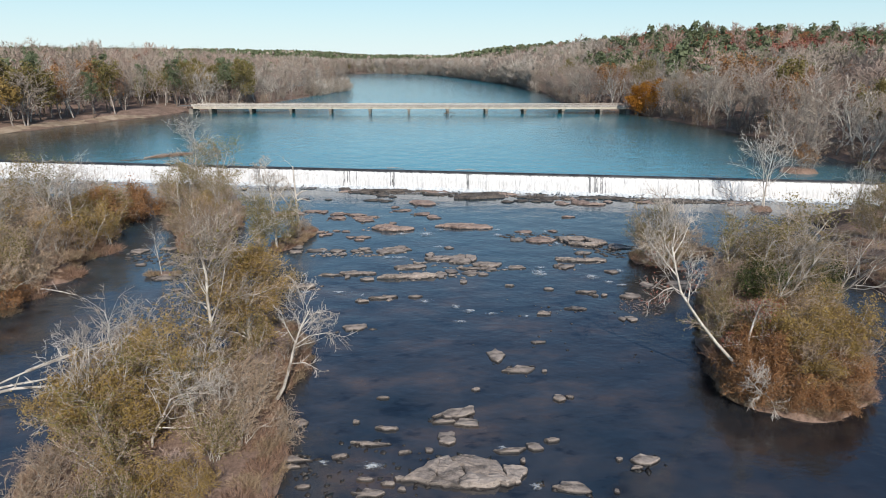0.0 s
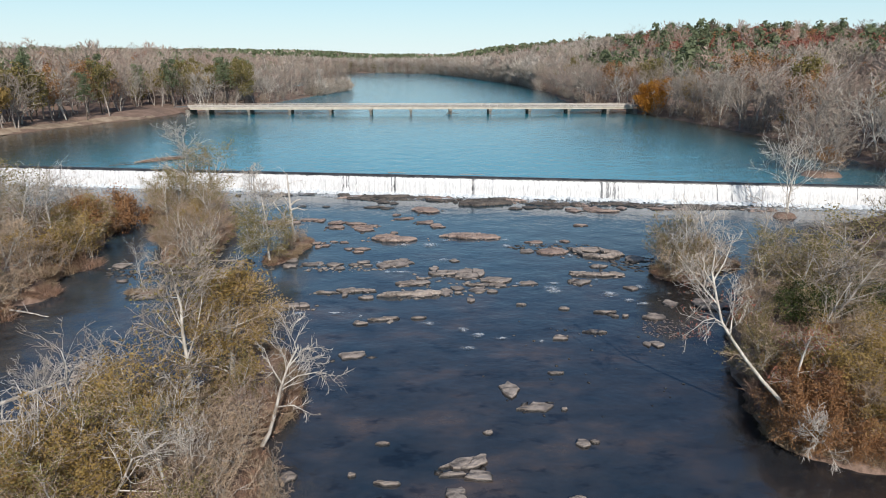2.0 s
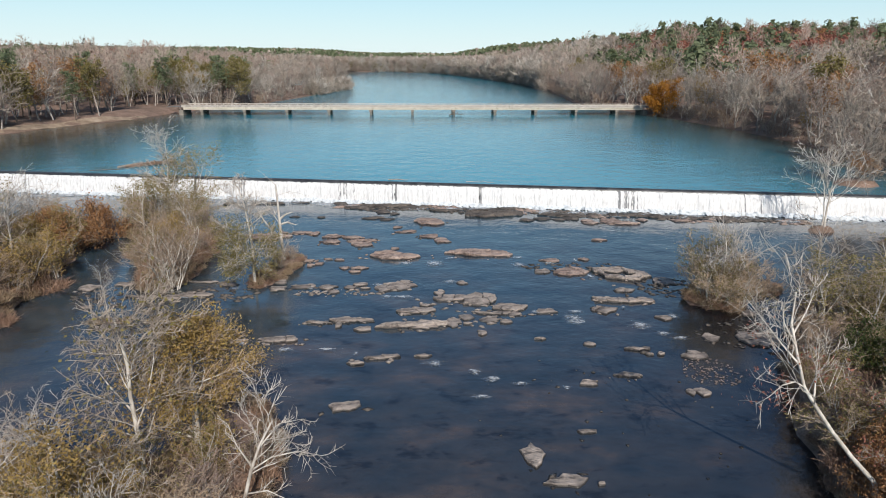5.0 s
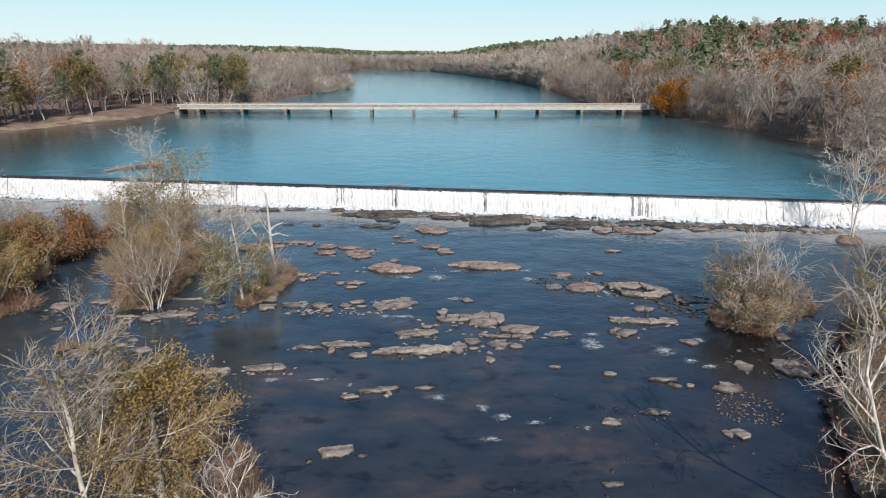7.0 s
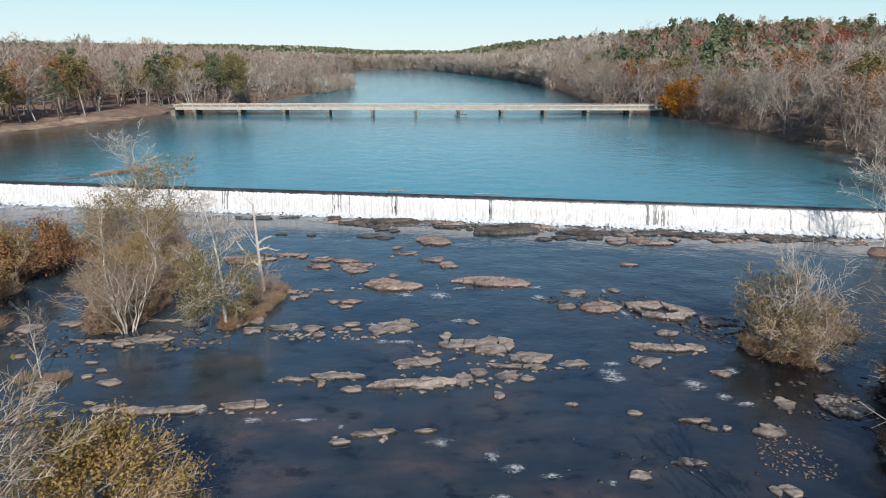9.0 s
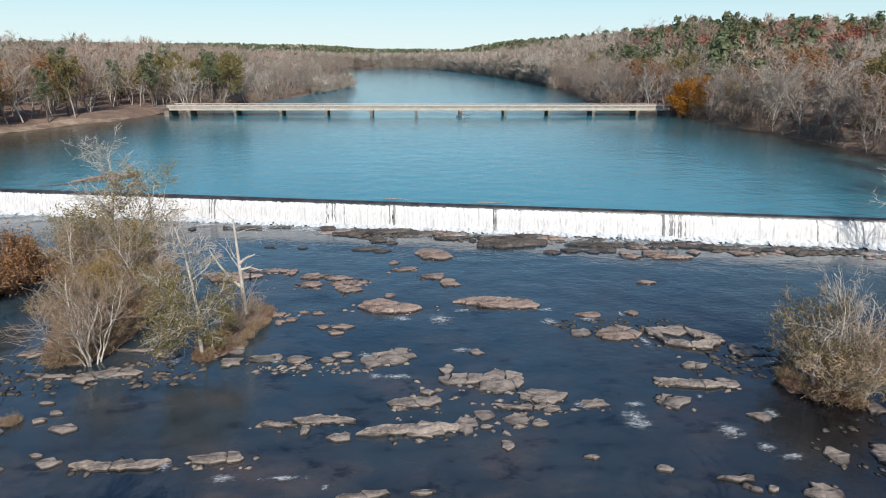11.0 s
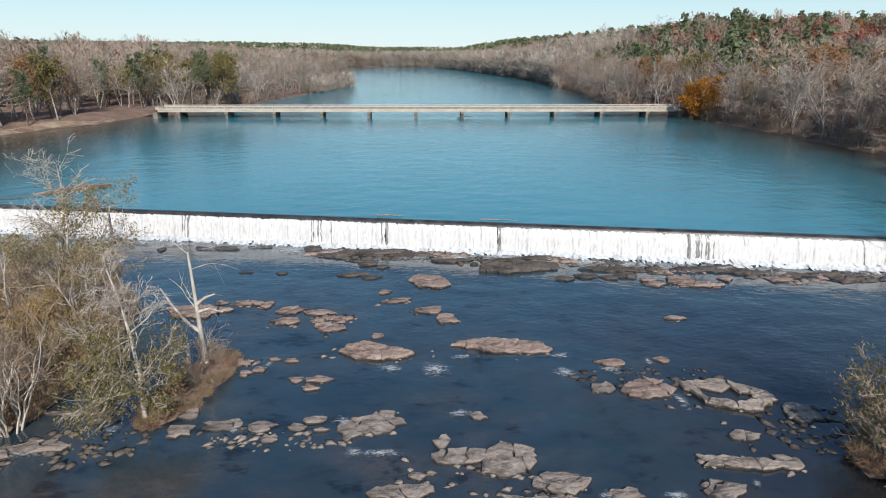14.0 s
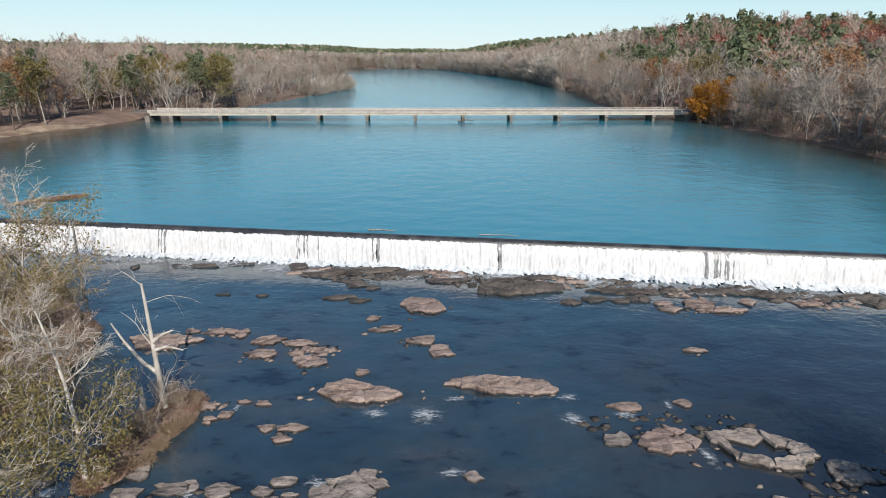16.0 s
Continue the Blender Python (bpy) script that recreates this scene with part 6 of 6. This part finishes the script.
# leaning white tree with a few red leaves, over the dark water
lm = path_limbs(515, ((0.6, -0.1, -1.5), (0.25, 0, -0.3), (-0.8, 0.3, 0.8), (-1.8, 0.5, 2.0), (-2.7, 0.6, 3.2), (-3.3, 0.7, 4.1), (-3.55, 1.1, 5.3), (-3.7, 1.7, 6.6), (-3.4, 2.2, 7.8)), 0.125,
                (((-3.2, 0.7, 4.0), (-3.8, 0.6, 4.4), (-4.4, 0.5, 4.3), (-5.0, 0.3, 3.9), (-5.6, 0.2, 3.6)), ((-3.5, 1.0, 5.0), (-4.1, 1.4, 5.7), (-4.8, 1.8, 6.6), (-5.6, 2.2, 7.6)), ((-2.8, 0.6, 3.3), (-2.5, 1.2, 4.4), (-2.3, 1.6, 5.6)), ((-3.6, 1.3, 5.7), (-4.3, 1.3, 6.8), (-4.6, 1.2, 7.8)), ((-3.65, 1.5, 6.2), (-3.0, 1.9, 7.0), (-2.5, 2.2, 8.2))), kids=(7, 6, 5), first=0.45)
world_tree("leaning_white_tree", "leaning white-barked tree with a few dark red leaves", (18.7, 32.4, 2.3), lm, "bark_white", "twig_pale", "leaf_red", dict(per=4, size=0.075, spread=0.2, keep=0.4, below=5.6))
lm = path_limbs(517, ((0.3, 0, -1.7), (0, 0, 0), (-0.3, 0.2, 1.1), (0, 0.4, 2.2), (0.3, 0.5, 3.3)), 0.12, (), kids=(9, 5, 4))
world_tree("small_white_tree", "short white-barked tree with dark red leaves", (20.6, 33.2, 1.9), lm, "bark_white", "twig_grey", "leaf_red", dict(per=2, size=0.08, spread=0.18, keep=0.6))
lm = path_limbs(519, ((0, 0, -0.5), (-0.7, -0.3, 0.5), (-1.6, -0.6, 1.2), (-2.6, -0.8, 2.2)), 0.06, (), kids=(10, 5, 4))
world_tree("fallen_branch", "pale leafless branch leaning out over the water", (20.6, 30.0, 0.5), lm, "bark_white", "twig_pale")


# ---- fallen trunks and drift ----
def log(a, b, r, label, bend=0.15, stubs=3, wood="dead_wood"):
    rr = np.random.default_rng(int(abs(a[0] * 10)))
    a, b = np.array(a, float), np.array(b, float)
    pts = [a + (b - a) * t + np.array((0, 0, bend * math.sin(t * 3.1))) + rr.normal(size=3) * 0.03 for t in np.linspace(0, 1, 7)]
    lm_ = [(0, pts, [r * (1 - 0.6 * t) for t in np.linspace(0, 1, 7)])]
    for i in range(stubs):
        p = pts[2 + i % 4]
        lm_.append((0, [p, p + unit(rr.normal(size=3) + np.array((0, 0, 0.8))) * rr.uniform(0.5, 1.3)], [r * 0.35, r * 0.1]))
    V, F = tubes(lm_, (0,), {0: 7})
    tagged(new("fallen_log", fast_mesh("fallen_log", V, F, [M[wood]], smooth=True)), label, "log", "drift logs")


log((-27.5, 32.6, 0.3), (-22.4, 34.2, 0.4), 0.13, "bleached fallen trunk lying in the shallows")
log((-27.0, 33.4, 0.4), (-21.8, 35.0, 0.5), 0.09, "bleached fallen trunk lying in the shallows")
log((-27.0, 33.8, 0.3), (-17.6, 37.6, 2.6), 0.07, "long pale fallen branch propped over the water", 0.4, 4)
log((-25.5, 35.5, 0.6), (-20.5, 39.5, 0.8), 0.12, "pale fallen branch in the side channel", 0.2, 2)
log((-33.0, 50.4, 0.6), (-29.6, 49.6, 0.3), 0.08, "pale drift branch on the bank edge", 0.1, 2)
log((-46.0, 104.6, 3.55), (-39.4, 110.0, 3.75), 0.22, "drifted trunk lodged above the dam", 0.2, 4, "bark_grey")
log((-49.0, 102.4, 3.5), (-44.5, 103.6, 3.55), 0.08, "drifted branch lodged above the dam", 0.05, 4, "bark_dark")
V, F = shoots(611, 1500, 0.7, 1.0, 0.9, 0.022)
V = V * np.array((3.4, 0.75, 1.0))
c_, s_ = math.cos(0.69), math.sin(0.69)
V = np.c_[V[:, 0] * c_ - V[:, 1] * s_ - 42.4, V[:, 0] * s_ + V[:, 1] * c_ + 107.4, V[:, 2] + 3.65]
tagged(new("drift_weed", fast_mesh("drift_weed", V, F, [M["grass_rust"]])), "rusty dead weed caught on a drifted trunk", "weed")
log((-4.6, 94.0, 3.62), (-2.0, 93.6, 3.6), 0.08, "small drift branch caught on the dam crest", 0.05, 0, "bark_grey")
log((6.0, 92.0, 3.6), (9.6, 91.4, 3.6), 0.06, "small drift branch caught on the dam crest", 0.05, 0, "bark_grey")
log((9.4, 192.6, 3.7), (13.2, 193.0, 3.75), 0.18, "dark drift trunk caught on a bridge pier", 0.25, 5, "bark_dark")

# sandy track along the far shore
tv, tf = [], []
ty_ = list(np.arange(118, 190, 2.0))
for yv in ty_:
    x0 = lerp_line(LEFT_SHORE, yv)
    wide = 2.8 if yv < 176 else 2.8 - (yv - 176) * 0.14
    for k in range(7):
        x = x0 - 1.2 - wide * k / 6 - 0.5 * math.sin(yv * 0.3 + k)
        tv.append((x, yv, ground_z(x, yv) + 0.09))
tf = [(j * 7 + i, (j + 1) * 7 + i, (j + 1) * 7 + i + 1, j * 7 + i + 1) for j in range(len(ty_) - 1) for i in range(6)]
# templates that found no place
for group in (KINDS, NEAR):
    for sources in group.values():
        for src in sources:
            if src.name not in used:
                for ob in (*src.children_recursive, src):
                    bpy.data.objects.remove(ob)
tagged(new("sandy_track", mesh_from("sandy_track", tv, tf, M["sand"], True)), "pale sandy track along the lake shore", "track", kind="structure")
